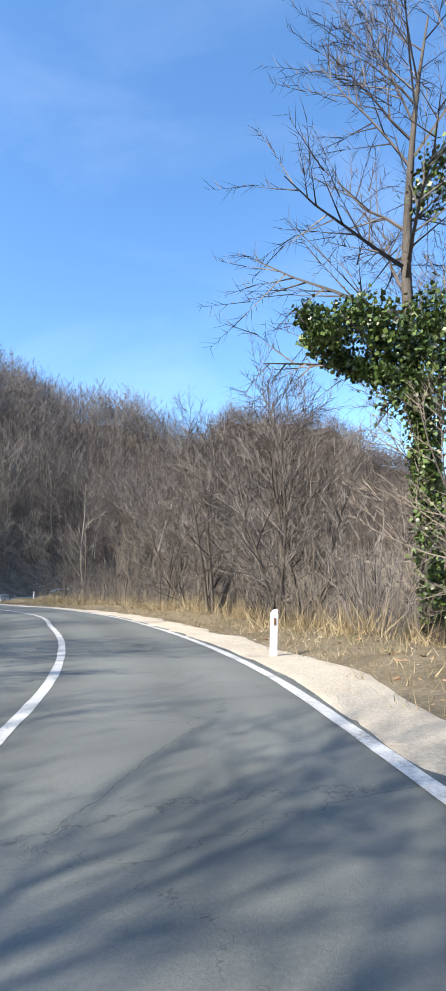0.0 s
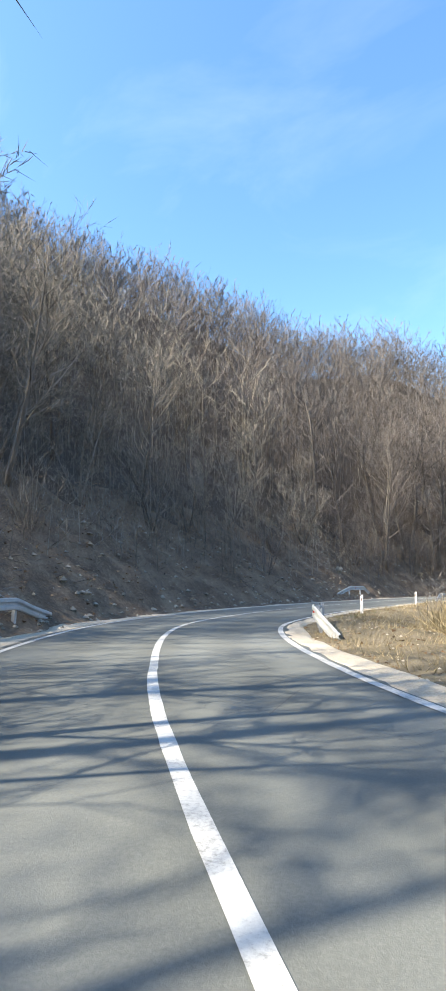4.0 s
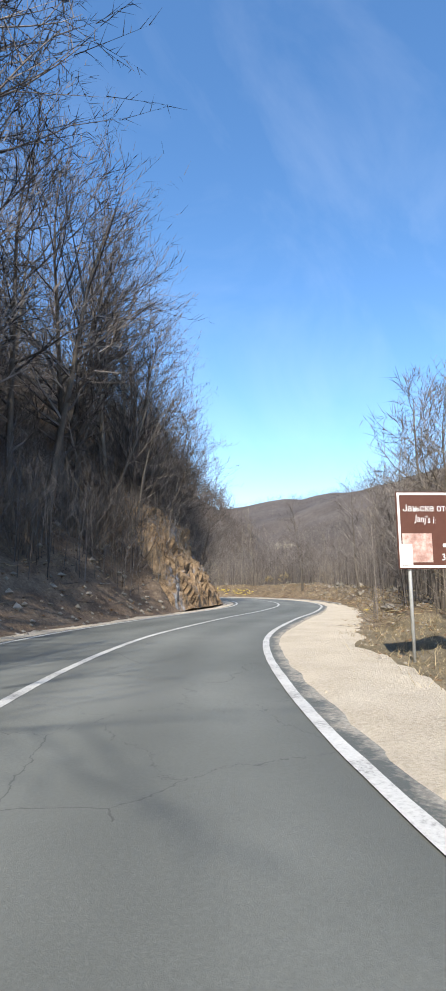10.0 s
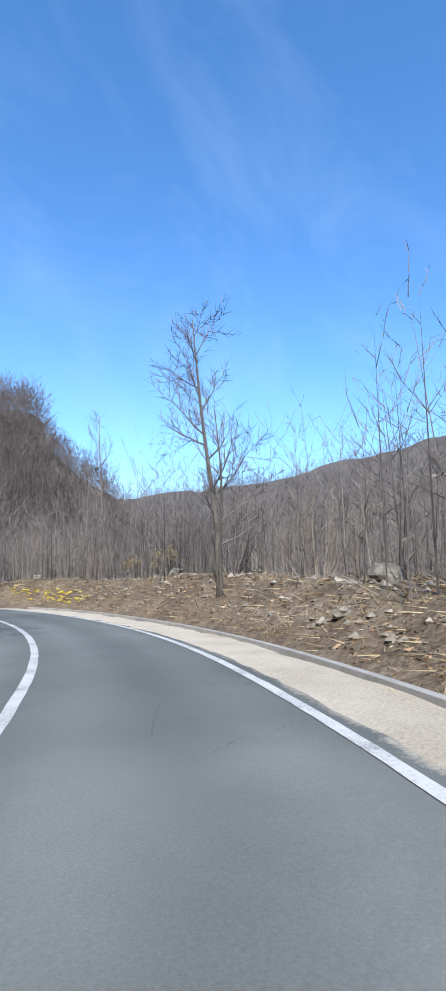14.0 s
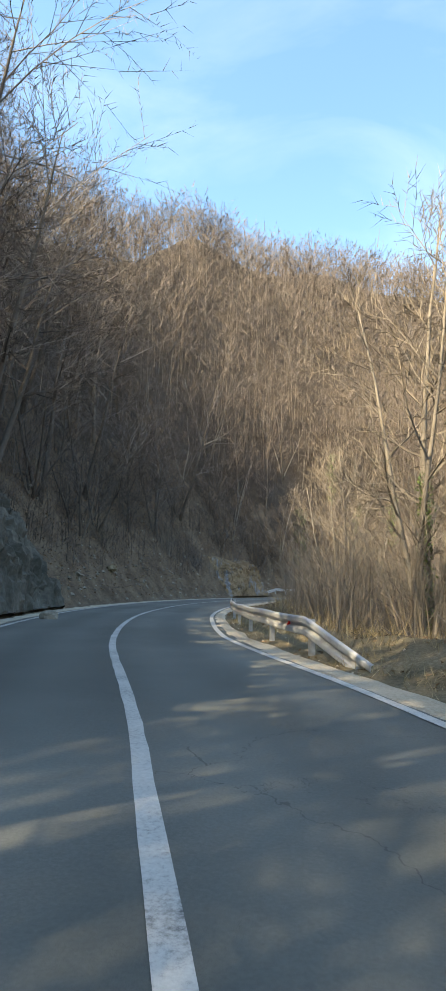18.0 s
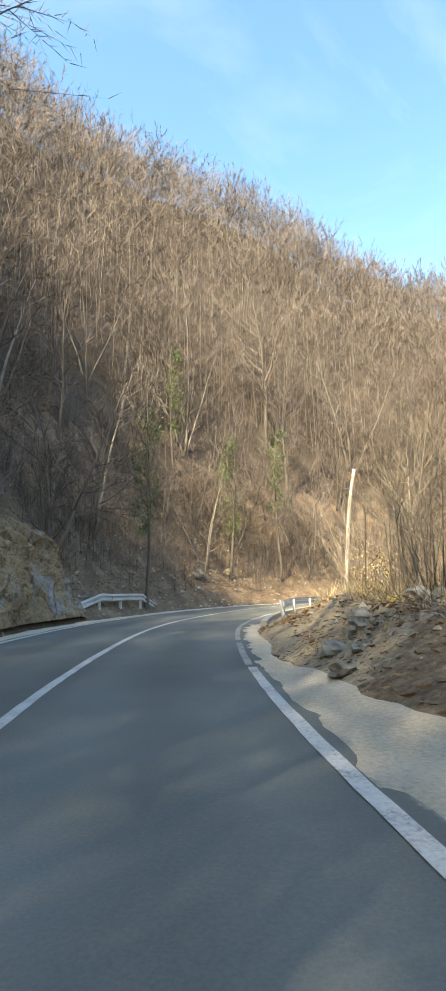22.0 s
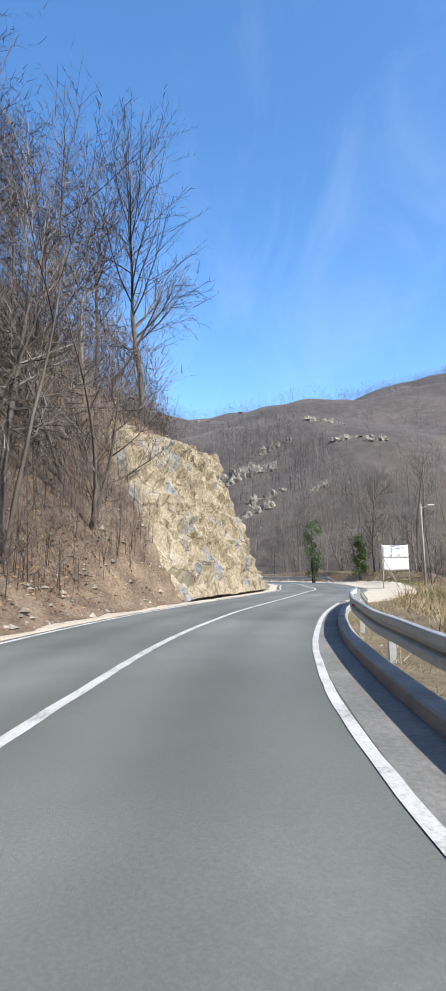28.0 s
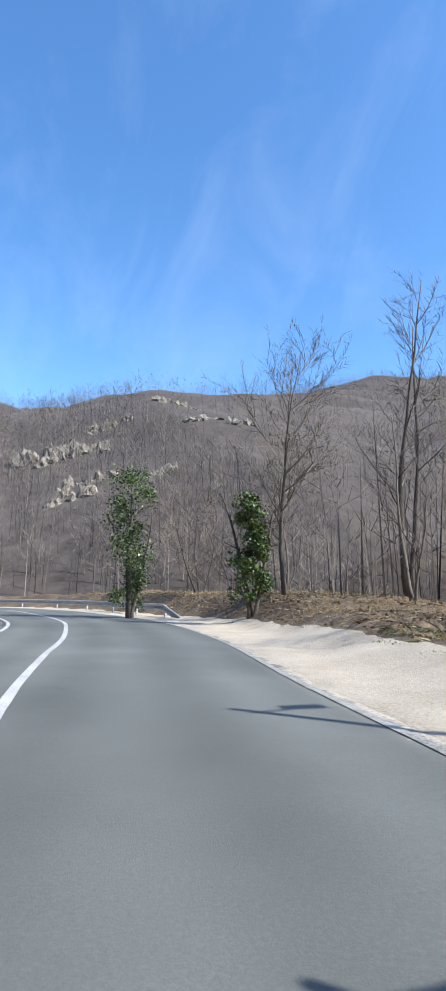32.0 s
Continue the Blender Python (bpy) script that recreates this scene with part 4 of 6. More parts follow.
# ---- far woods: uncounted trees, joined ----


def slivers(a, b, r):
    """Triangles, thin at b, from point arrays a to b."""
    d = b - a
    s = np.cross(d, np.random.RandomState(len(a)).normal(size=d.shape))
    s /= np.maximum(np.linalg.norm(s, axis=1), 1e-6)[:, None]
    s *= np.asarray(r)[:, None] if np.ndim(r) else r
    return np.stack([a - s, a + s, b], 1).reshape(-1, 3)


def joined_triangles(name, V, mat, label):
    me = bpy.data.meshes.new(name)
    k = len(V) // 3
    me.vertices.add(len(V))
    me.vertices.foreach_set("co", V.ravel())
    me.loops.add(len(V))
    me.loops.foreach_set("vertex_index", np.arange(len(V), dtype=np.int32))
    me.polygons.add(k)
    me.polygons.foreach_set("loop_start", np.arange(0, len(V), 3, dtype=np.int32))
    me.update(calc_edges=True)
    me.materials.append(mat)
    tagged(new(name, me), label, "woods", kind="stuff")


def woods(name, pts, high, mat, label, limbs, seed, thick, twigs=3, stem=1.0, reach=0.3, low=0.25, bark=None):
    """Trees with rounded crowns: a stem, limbs that bend upwards, and short fine twigs along them."""
    r = np.random.RandomState(seed)
    n = len(pts)
    z, _, u = ground_at(pts)
    h = high * r.uniform(0.6, 1.2, n)
    fine = thick * (1 + np.clip((np.abs(u) - 15) / 30, 0, 2.4))
    base = np.column_stack([pts, z - 0.3])
    top = base + np.column_stack([r.uniform(-0.1, 0.1, n) * h, r.uniform(-0.1, 0.1, n) * h, h])
    out = [slivers(base, top, thick * stem * r.uniform(0.5, 1.1, n)) for _ in range(2)]
    if bark:
        joined_triangles(name + "_stems", np.concatenate(out), bark, "pale stems of the " + label)
        out = []
    turn = r.uniform(0, 6.28, n)
    for i in range(limbs):
        f = low + (0.97 - low) * (i + r.uniform(0, 1, n)) / limbs
        p = base + (top - base) * f[:, None]
        w = turn + i * 2.4 + r.uniform(-0.5, 0.5, n)
        g = (f - low) / (1 - low)
        l = h * reach * np.sqrt(np.clip(1.02 - g ** 2, 0.06, 1)) * r.uniform(0.7, 1.2, n)
        d = np.column_stack([np.cos(w), np.sin(w), 0.35 + 0.9 * g + r.uniform(-0.2, 0.3, n)])
        d /= np.linalg.norm(d, axis=1)[:, None]
        up = d + np.array([0, 0, 0.5])
        up /= np.linalg.norm(up, axis=1)[:, None]
        m = p + d * (0.55 * l)[:, None]
        e = m + up * (0.5 * l)[:, None]
        out.append(slivers(p, m + d * (0.06 * l)[:, None], thick * 0.4))
        out.append(slivers(m, e, thick * 0.32))
        for k in range(twigs):
            x = r.uniform(0.25, 2.0, n)
            a = np.where((x < 1)[:, None], p + (m - p) * x[:, None], m + (e - m) * (x - 1)[:, None])
            d2 = np.where((x < 1)[:, None], d, up) * 0.8 + r.normal(0, 0.5, d.shape)
            d2[:, 2] += 0.15
            d2 /= np.linalg.norm(d2, axis=1)[:, None]
            out.append(slivers(a, a + d2 * (l * r.uniform(0.14, 0.36, n))[:, None], fine * 0.25))
    joined_triangles(name, np.concatenate(out), mat, label)


def scatter(n, x0, x1, y0, y1, keep, seed, most):
    r = np.random.RandomState(seed)
    p = np.column_stack([r.uniform(x0, x1, n), r.uniform(y0, y1, n)])
    q, u = to_road(p)
    return p[keep(p, q, u)][:most]


# south lighter, north darker: the slopes' sunlight is partly in the twig colour
STRETCHES = ((-5, 84, M_TWIG_OLIVE), (84, 205, M_TWIG), (205, 420, M_TWIG_RUST))
for k, (y0, y1, mat) in enumerate(STRETCHES):
    woods("hillside_woods", scatter(40000, -110, 115, max(y0, 25), min(y1, 330), lambda p, q, u: (u < -14.5) & (u > -62), 3 + k, (1000, 1900, 3000)[k]), 12.5, mat, "leafless woods covering the steep hillside", 8, 21 + 50 * k, 0.062, 16, 0.8, 0.35, 0.25, M_BARK_PALE if k else None)
    woods("brushwood", scatter(80000, -60, 142, max(y0, 15), min(y1, 262), lambda p, q, u: (u < -6.4) & (u > -24) & ((q < 30.4) | (u < -8.8)) & (q > 2.5) & (q < 36.8), 7 + k, (1700, 2700, 2700)[k]), 3.4, mat, "leafless undergrowth on the hillside", 5, 25 + 50 * k, 0.028, 6, 0.8, 0.55, 0.05)
woods("crest_woods", scatter(40000, 82, 140, 248, 315, lambda p, q, u: (u < -20), 20, 1100), 10.0, M_TWIG_RUST, "leafless woods on the crest above the rock", 8, 37, 0.09, 10, 0.7, 0.36)
# upper slope and far ridge: haze is part of their twig colour
woods("upper_woods", scatter(60000, -150, 120, 60, 420, lambda p, q, u: (u < -58) & (u > -140), 4, 6000), 12.0, M_TWIG_HAZED, "leafless woods on the upper slope and ridge", 6, 22, 0.1, 4, 0.6, 0.37)
woods("valley_woods", scatter(14000, 0, 175, -20, 215, lambda p, q, u: (u > 16) & (u < 95), 5, 2600), 8.5, M_TWIG_TAN, "leafless riverside woods in the valley", 7, 23, 0.05, 6, 1.0, 0.34)
woods("valley_grove", scatter(60000, 40, 80, 146, 190, lambda p, q, u: (u > 13) & (u < 42), 19, 420), 10.5, M_TWIG, "taller leafless trees on the valley floor inside the bend", 8, 36, 0.05, 8, 1.0, 0.32)
woods("ridge_woods", scatter(40000, 150, 640, -300, 700, lambda p, q, u: abs(u) > 25, 6, 17000), 7.5, M_TWIG_HAZED, "leafless woods on the far ridge", 4, 24, 0.085, 1, 0.3, 0.42)
woods("brushwood_tan", scatter(50000, -30, 130, -5, 240, lambda p, q, u: (u > 7.0) & (u < 24) & (q > 0.8) & (q < 34) & ((q < 4.3) | (q > 11.2) | (u > 10.5)) & ((q < 24) | (q > 31.2) | (u > 11)) & ((q < 31) | (u > 13)), 8, 5200), 3.0, M_TWIG_TAN, "tan leafless thicket on the valley side", 5, 26, 0.024, 5, 0.9, 0.45, 0.08)

woods("brushwood_slope", scatter(60000, 40, 110, 225, 270, lambda p, q, u: (u < -5.6) & (u > -22) & ((q < 30.4) | (u < -8.7)) & (q > 25.5) & (q < 32.0), 12, 3000), 3.0, M_TWIG_RUST, "bare brown shrubs on the slope beside the rock", 6, 29, 0.022, 4, 1.0, 0.55)
woods("sapling_thicket", scatter(60000, -10, 60, 95, 185, lambda p, q, u: (u > 6.3 + 0.8 * np.sin(q * 5)) & (u < 20) & (q > 11.6) & (q < 18.6), 9, 2300), 5.0, M_TWIG, "thicket of thin upright leafless saplings behind the mound", 7, 27, 0.024, 5)
woods("roadside_brush", scatter(60000, 10, 60, 155, 225, lambda p, q, u: (u > 5.6) & (u < 16) & (q > 18.6) & (q < 24.6), 10, 1100), 3.6, M_TWIG_TAN, "tan leafless brush behind the guardrail", 7, 28, 0.02, 5, 1.0, 0.42)

woods("bank_brush", scatter(120000, 0, 66, 165, 252, lambda p, q, u: (u < -5.2) & (u > -10.5) & (q > 20.2) & (q < 28.0), 21, 1250), 2.3, M_TWIG_RUST, "dark bare brush on the steep earth bank", 6, 38, 0.022, 6, 1.0, 0.6, 0.08)
woods("brushwood_low", scatter(90000, 60, 105, 225, 260, lambda p, q, u: (u < -4.9) & (u > -11) & (q > 28.6) & ((q < 30.5) | (u < -8.4)) & (q < 31.6), 13, 1300), 2.0, M_TWIG_RUST, "low brown scrub beside the rock face", 6, 30, 0.02, 4, 1.0, 0.6)

woods("brushwood_cutting", scatter(60000, -30, 25, 70, 130, lambda p, q, u: (u < -5.6) & (u > -13) & (q > 9.0) & (q < 13.6), 14, 1500), 4.2, M_TWIG, "dense bare brush above the road cutting", 7, 31, 0.022, 5, 1.0, 0.5)
woods("cutting_scrub", scatter(90000, -30, 25, 80, 130, lambda p, q, u: (u < -5.0) & (u > -9) & (q > 12.2) & (q < 14.4), 17, 420), 3.4, M_TWIG, "dark bare scrub hanging over the rock cutting", 6, 34, 0.022, 7, 1.0, 0.6, 0.1)
woods("bend_slope_brush", scatter(90000, 90, 160, 225, 300, lambda p, q, u: (u < -5.5) & (u > -26) & (q > 31.9) & (q < 37.5), 18, 1500), 2.6, M_TWIG, "brown leafless brush on the slope beyond the rock", 6, 35, 0.024, 4, 1.0, 0.55)
woods("far_bend_woods", scatter(60000, 112, 250, 195, 340, lambda p, q, u: (abs(u) > 9) & (p[:, 0] > 110), 15, 4200), 7.5, M_TWIG, "leafless woods behind the far bend", 7, 32, 0.05, 4, 1.0, 0.36)

woods("verge_brush", scatter(90000, -30, 15, 30, 110, lambda p, q, u: (q > 6.4) & (q < 12) & (u > np.where(q < 9.2, 6.3, 8.6)) & (u < 15), 16, 900), 2.4, M_TWIG, "bare brown brush behind the grassy verge", 6, 33, 0.018, 4, 1.0, 0.45)

# ---- marked trees that stand out ----


def single_tree(x, y, seed, high, radius, stems, limbs, spread, low, lean, label, pale=False, subs=7, twigs=12, up=0.12, ivy=(), ivy_n=0, leaf=0.07, fine=0.009):
    """A tree of its own; ivy: (height, reach) pairs along the trunk."""
    tv, tf, cv, cf = bare_tree(seed, high, radius, stems, limbs, spread * 0.78, low, subs, twigs, lean, up, fine)
    t = thing("tree", label, "tree", place(x, y, 0.0))
    part("trunk", mesh_from("trunk", tv, tf, M_BARK_PALE if pale else M_BARK, True), t)
    part("crown", mesh_from("crown", cv, cf, M_TWIG_TAN if pale else M_TWIG), t, "bare twigs")
    if ivy_n:
        r = random.Random(seed)
        V, F = [], []
        leaf_cloud(r, [(Vector((ox, oy, hz)), rr) for ox, oy, hz, rr in ivy], ivy_n, leaf, V, F)
        part("ivy", mesh_from("ivy", V, F, M_IVY), t, "dense evergreen ivy")


single_tree(6.3, 2.4, 301, 17, 0.24, 1, 26, 0.34, 0.36, 0.04, "big bare roadside tree wrapped in glossy green ivy", False, 11, 20, 0.02,
            [(0, 0, 0.6 + 0.35 * i, 0.36) for i in range(16)] + [(-0.4 - 0.27 * i + 0.3 * math.sin(i * 2.7), 0.5 * math.sin(i * 1.9), 7.0 + 0.05 * i + 0.35 * math.sin(i * 4.1), 0.75 - 0.05 * i) for i in range(9)] * 2 + [(-0.9 - 0.3 * i, 0.1, 6.2 + 0.1 * i, 0.3) for i in range(4)] + [(0.3, 0, 5.5, 1.0), (0.9, 0.1, 6.2, 1.2), (0.1, -0.2, 6.6, 1.1), (1.3, 0, 7.2, 1.1), (-0.5, 0, 6.0, 0.8), (0.5, 0.1, 7.6, 0.8)] * 3 + [(0.6, 0, 10.8, 0.6), (0.9, 0, 11.6, 0.6)], 13000, 0.12, 0.007)
single_tree(3.4, 7.6, 302, 8.0, 0.09, 3, 30, 0.36, 0.15, 0.1, "leafless tree of several stems by the marker post", False, 8, 18, fine=0.007)
single_tree(0.2, 16.4, 323, 8.0, 0.09, 4, 20, 0.32, 0.12, 0.16, "bushy leafless roadside tree with grey twigs", False, 9, 18, fine=0.007)
single_tree(4.6, 11.0, 324, 7.6, 0.1, 3, 30, 0.36, 0.12, 0.14, "spreading leafless tree among the roadside brush", False, 9, 18, fine=0.007)
single_tree(1.2, 12.4, 303, 8.0, 0.1, 4, 22, 0.33, 0.12, 0.16, "bushy leafless tree of several grey stems", False, 9, 20, fine=0.007)
single_tree(-1.6, 20.8, 304, 10.5, 0.12, 3, 20, 0.27, 0.2, 0.12, "leafless roadside tree with a fine twiggy crown", False, 9, 20, fine=0.007)
single_tree(-7.6, 80.9, 305, 10.2, 0.09, 1, 28, 0.36, 0.25, 0.03, "slender bare tree standing alone on the grass", False, 7, 8, 0.16)
single_tree(4.4, 100.4, 306, 7.8, 0.09, 2, 16, 0.28, 0.22, 0.1, "small bare tree behind the brown sign", False)
single_tree(17.4, 110.1, 307, 8.4, 0.11, 4, 20, 0.24, 0.15, 0.14, "spreading bare tree of several stems on the mound", False, 8, 17)
single_tree(22.0, 117.2, 308, 7.8, 0.1, 1, 16, 0.26, 0.3, 0.04, "single bare tree with upswept branches on the bank", False, 6, 5, 0.2)
single_tree(30.6, 130.9, 309, 9.8, 0.11, 2, 20, 0.22, 0.25, 0.06, "slim bare tree on the earth bank", False)
single_tree(41.0, 152.4, 310, 9.6, 0.06, 1, 18, 0.16, 0.2, 0.03, "tall slim birch-like tree with pale bark", True, 5, 5)
single_tree(40.2, 148.6, 311, 11.2, 0.07, 1, 20, 0.16, 0.18, 0.03, "tall slim tree with fine twigs on the bank", True, 5, 6)
single_tree(31.6, 172.4, 312, 13.0, 0.13, 4, 26, 0.26, 0.22, 0.045, "tall pale tree forking low with ivy on its trunk", True, 8, 9, 0.12, [(0.05, 0.05, 0.8 + 0.3 * i, 0.22) for i in range(14)], 1400, 0.07)
for k, (x, y, h) in enumerate(((34.4, 164.7, 9.5), (32.2, 161.0, 8.5), (33.4, 159.4, 7.5), (35.4, 161.6, 9.0), (36.8, 164.4, 10.0), (38.6, 161.0, 9.5), (33.0, 167.6, 10.0), (36.0, 168.8, 11.0))):
    single_tree(x, y, 370 + k, h, 0.075, 3, 22, 0.27, 0.25, 0.09, "pale grey stems with ivy in a stand of bare trees" if k in (0, 3) else "bare tree of several pale upright stems on the bank", k % 2 == 0, 7, 10, 0.16,
                [(0.05 * math.sin(3 * i), 0.05 * math.cos(2 * i), 0.8 + 0.3 * i, 0.24) for i in range(13)], 1500 if k in (0, 3) else 0, 0.075, fine=0.007)
single_tree(94.9, 240.2, 313, 9.0, 0.2, 2, 18, 0.45, 0.25, 0.3, "old dark spreading tree above the rock face", False, 10, 16, 0.03)
for q, u, h, sd in ((19.6, -8.4, 18, 354), (20.0, -6.4, 15, 355), (20.6, -9.0, 18, 356), (19.75, -7.2, 17, 349), (20.3, -7.0, 17, 350), (20.9, -7.6, 17, 341), (21.2, -11, 17, 342), (29.6, -6.8, 15, 343), (28.9, -8.0, 15, 344), (21.6, -8.4, 16, 345), (30.2, -10.5, 12, 346), (23.3, -9, 16, 347), (22.6, -7.4, 14, 348)):
    p = at_road(q, u)
    single_tree(float(p[0]), float(p[1]), sd, h, 0.16, 2, 24, 0.4, 0.3, 0.12, "tall bare tree whose branches reach over the road", False, 9, 13, 0.03, fine=0.012)
for q, u, h, sd in ((21.9, 8.4, 9.5, 361), (22.3, 9.6, 9, 362)):
    p = at_road(q, u)
    single_tree(float(p[0]), float(p[1]), sd, h, 0.12, 2, 22, 0.32, 0.25, 0.07, "tall bare tree with pale bark at the road edge", True, 7, 8, 0.06)
for q, u, h, sd in ((14.2, 8.6, 8.5, 351), (14.35, 10.2, 9.5, 352), (14.6, 12.2, 8.5, 353)):
    p = at_road(q, u)
    single_tree(float(p[0]), float(p[1]), sd, h, 0.07, 4, 16, 0.26, 0.15, 0.14, "bushy bare tree of thin grey stems on the mound", False, 7, 8, 0.14)
single_tree(116.6, 210.4, 314, 13.0, 0.13, 2, 20, 0.2, 0.35, 0.06, "tall thin bare tree beside the gravel lay-by", False)
for k, (x, y, top, wide) in enumerate(((125.7, 219.1, 7.3, 1.0), (118.7, 216.0, 4.9, 0.6))):
    r = random.Random(70 + k)
    single_tree(x, y, 320 + k, top + 0.6, 0.12, 2, 10, 0.15, 0.5, 0.04, "tree completely wrapped in dark green ivy", False, 4, 3, 0.1,
                [(r.uniform(-0.8, 0.8) * wide, r.uniform(-0.8, 0.8) * wide, 0.8 + (top - 1.2) * i / 22, wide * r.uniform(0.35, 0.8)) for i in range(23)], 5200, 0.11)
for k, (x, y, z0, z1) in enumerate(((39.1, 237.6, 3.5, 10.5), (35.8, 241.5, 4, 11), (44.6, 240.6, 6, 12.5), (30.5, 226.5, 4, 10))):
    r = random.Random(80 + k)
    single_tree(x, y, 330 + k, z1 + 2.5, 0.11, 1, 24, 0.24, 0.35, 0.04, "tall slender hillside tree with ivy climbing the trunk", False, 7, 8, 0.12,
                [(r.uniform(-0.5, 0.5), r.uniform(-0.5, 0.5), z0 + (z1 - z0) * i / 14, r.uniform(0.3, 0.95)) for i in range(15)], 1900, 0.1)

# ---- guard rails, posts, signs ----
WAVE = [(0.03, 0.345), (0.068, 0.357), (0.08, 0.375), (0.08, 0.44), (0.066, 0.455), (0.006, 0.48), (0.0, 0.505), (0.006, 0.53), (0.066, 0.555), (0.08, 0.57), (0.08, 0.635), (0.068, 0.653), (0.03, 0.665)]


def guardrail(side, u, q0, q1, ramp0, ramp1, spacing, label, drift=((0, 0),)):
    """A W-beam on posts; ramp: the stations over which an end dips to the ground."""
    g = thing("guardrail", label, "guardrail")
    s = np.arange(q0, q1 + 1e-6, 0.03)
    s[-1] = q1
    V, F = [], []
    n = len(WAVE)
    for q in s:
        k = 1.0
        if ramp0 and q < q0 + ramp0:
            k = (q - q0) / ramp0
        if ramp1 and q > q1 - ramp1:
            k = min(k, (q1 - q) / ramp1)
        flare = (1 - k) * 0.25
        for out, z in WAVE:
            p = at_road(q, side * (u + table(q, drift) + flare - out))
            gz = float(height(np.array([q]), np.array([side * (u + 0.1)]), p[:1], p[1:2])[0])
            V.append((p[0], p[1], gz + z - (1 - k) * 0.54))
    for i in range(len(s) - 1):
        for k in range(n - 1):
            F.append((i * n + k, (i + 1) * n + k, (i + 1) * n + k + 1, i * n + k + 1))
    rail = part("rail", mesh_from("rail", V, F, M_STEEL), g, "wavy galvanised steel beam")
    mod = rail.modifiers.new("thick", "SOLIDIFY")
    mod.thickness = 0.006
    post_me = None
    q = q0 + (ramp0 or 0.05)
    while q <= q1 - (ramp1 or 0.0) + 1e-6:
        p = at_road(q, side * (u + table(q, drift) + 0.07))
        gz = float(height(np.array([q]), np.array([side * (u + 0.1)]), p[:1], p[1:2])[0])
        if post_me is None:
            V2 = []
            prof = [(-0.06, -0.045), (0.06, -0.045), (0.06, -0.02), (-0.035, -0.02), (-0.035, 0.02), (0.06, 0.02), (0.06, 0.045), (-0.06, 0.045)]
            for z in (-0.4, 0.63):
                V2 += [(a, b, z) for a, b in prof]
            F2 = [(i, (i + 1) % 8, 8 + (i + 1) % 8, 8 + i) for i in range(8)] + [(8, 9, 10, 11), (8, 11, 12, 15), (12, 13, 14, 15)]
            post_me = mesh_from("post", V2, F2, M_STEEL)
            refl_me = mesh_from("reflector", [(-0.005, -0.05, -0.04), (-0.005, 0.05, -0.04), (-0.005, 0, 0.06), (0.012, -0.04, -0.03), (0.012, 0.04, -0.03), (0.012, 0, 0.045)], [(3, 4, 5), (0, 1, 4, 3), (1, 2, 5, 4), (2, 0, 3, 5)], M_RED)
        post = part("post", post_me, g, m=pose(p[0], p[1], gz, 0, 0, math.degrees(heading(q))))
        q += spacing
    q = q0 + (ramp0 or 0.05) + 0.1
    while q < q1 - (ramp1 or 0) + 0.02:
        p = at_road(q, side * (u + table(q, drift) - 0.035))
        gz = float(height(np.array([q]), np.array([side * (u + 0.1)]), p[:1], p[1:2])[0])
        part("reflector", refl_me, g, "red reflector", pose(p[0], p[1], gz + 0.505, 0, 0, math.degrees(heading(q)) + 180))
        q += 1.2
    return g


guardrail(1, 3.75, 5.2, 5.85, 0.22, 0.0, 0.2, "short galvanised steel guardrail with a sloped end beside a culvert")
guardrail(1, 3.9, 7.85, 8.42, 0.25, 0.12, 0.2, "short steel guardrail with both ends sloped into the grass")
guardrail(-1, 4.3, 5.0, 5.6, 0.2, 0.2, 0.2, "short steel guardrail at the foot of the bank")
guardrail(-1, 4.5, 8.3, 8.9, 0.2, 0.15, 0.2, "small steel guardrail at a culvert under the bank")
guardrail(1, 3.55, 18.75, 20.45, 0.2, 0.05, 0.28, "weathered steel guardrail on the valley side")
guardrail(-1, 3.9, 18.7, 19.6, 0.2, 0.2, 0.4, "low steel guardrail beside the rock wall")
guardrail(-1, 4.3, 24.3, 25.1, 0.2, 0.2, 0.2, "short steel guardrail with sloped ends under the hillside")
guardrail(1, 3.7, 24.3, 30.4, 0.12, 0.15, 0.4, "long steel guardrail behind the concrete kerb", ((24.4, -0.05), (24.7, -0.18), (25.4, -0.18), (26.4, 0)))
guardrail(-1, 4.5, 28.2, 29.15, 0.25, 0.2, 0.2, "short bent steel guardrail at the foot of the slope")
guardrail(1, 4.6, 34.6, 37.2, 0.15, 0.1, 0.4, "steel guardrail on the outside of the far bend")

# kerb behind which the long guardrail stands
ks = np.arange(23.93, 30.52, 0.03)
kp = [(3.3, -0.1), (3.32, 0.13), (3.34, 0.15), (3.52, 0.15), (3.54, 0.13), (3.55, -0.3)]
V, F = sweep(kp, ks, True, ((24.0, -0.05), (24.6, -0.2), (25.4, -0.2), (26.4, 0)))
tagged(new("kerb", mesh_from("kerb", V, F, M_CONCRETE)), "low pale concrete kerb under the guardrail", "kerb", kind="structure")
gs = np.arange(24.0, 30.45, 0.03)
V, F = sweep([(2.8, 0.0045), (3.31, 0.014)], gs, False, ((24.0, -0.1), (24.6, -0.2), (25.4, -0.2), (26.4, 0)))
tagged(new("gutter", mesh_from("gutter", V, F, M_GUTTER)), "dirty grey gutter strip between edge line and kerb", "gutter", kind="structure")
# older low kerb by the mound
ks = np.arange(13.9, 17.0, 0.03)
V, F = sweep([(4.15, -0.1), (4.16, 0.07), (4.3, 0.07), (4.31, -0.1)], ks, True)
tagged(new("kerb_low", mesh_from("kerb_low", V, F, M_CONCRETE)), "low old concrete kerb under the earth bank", "kerb", kind="structure")


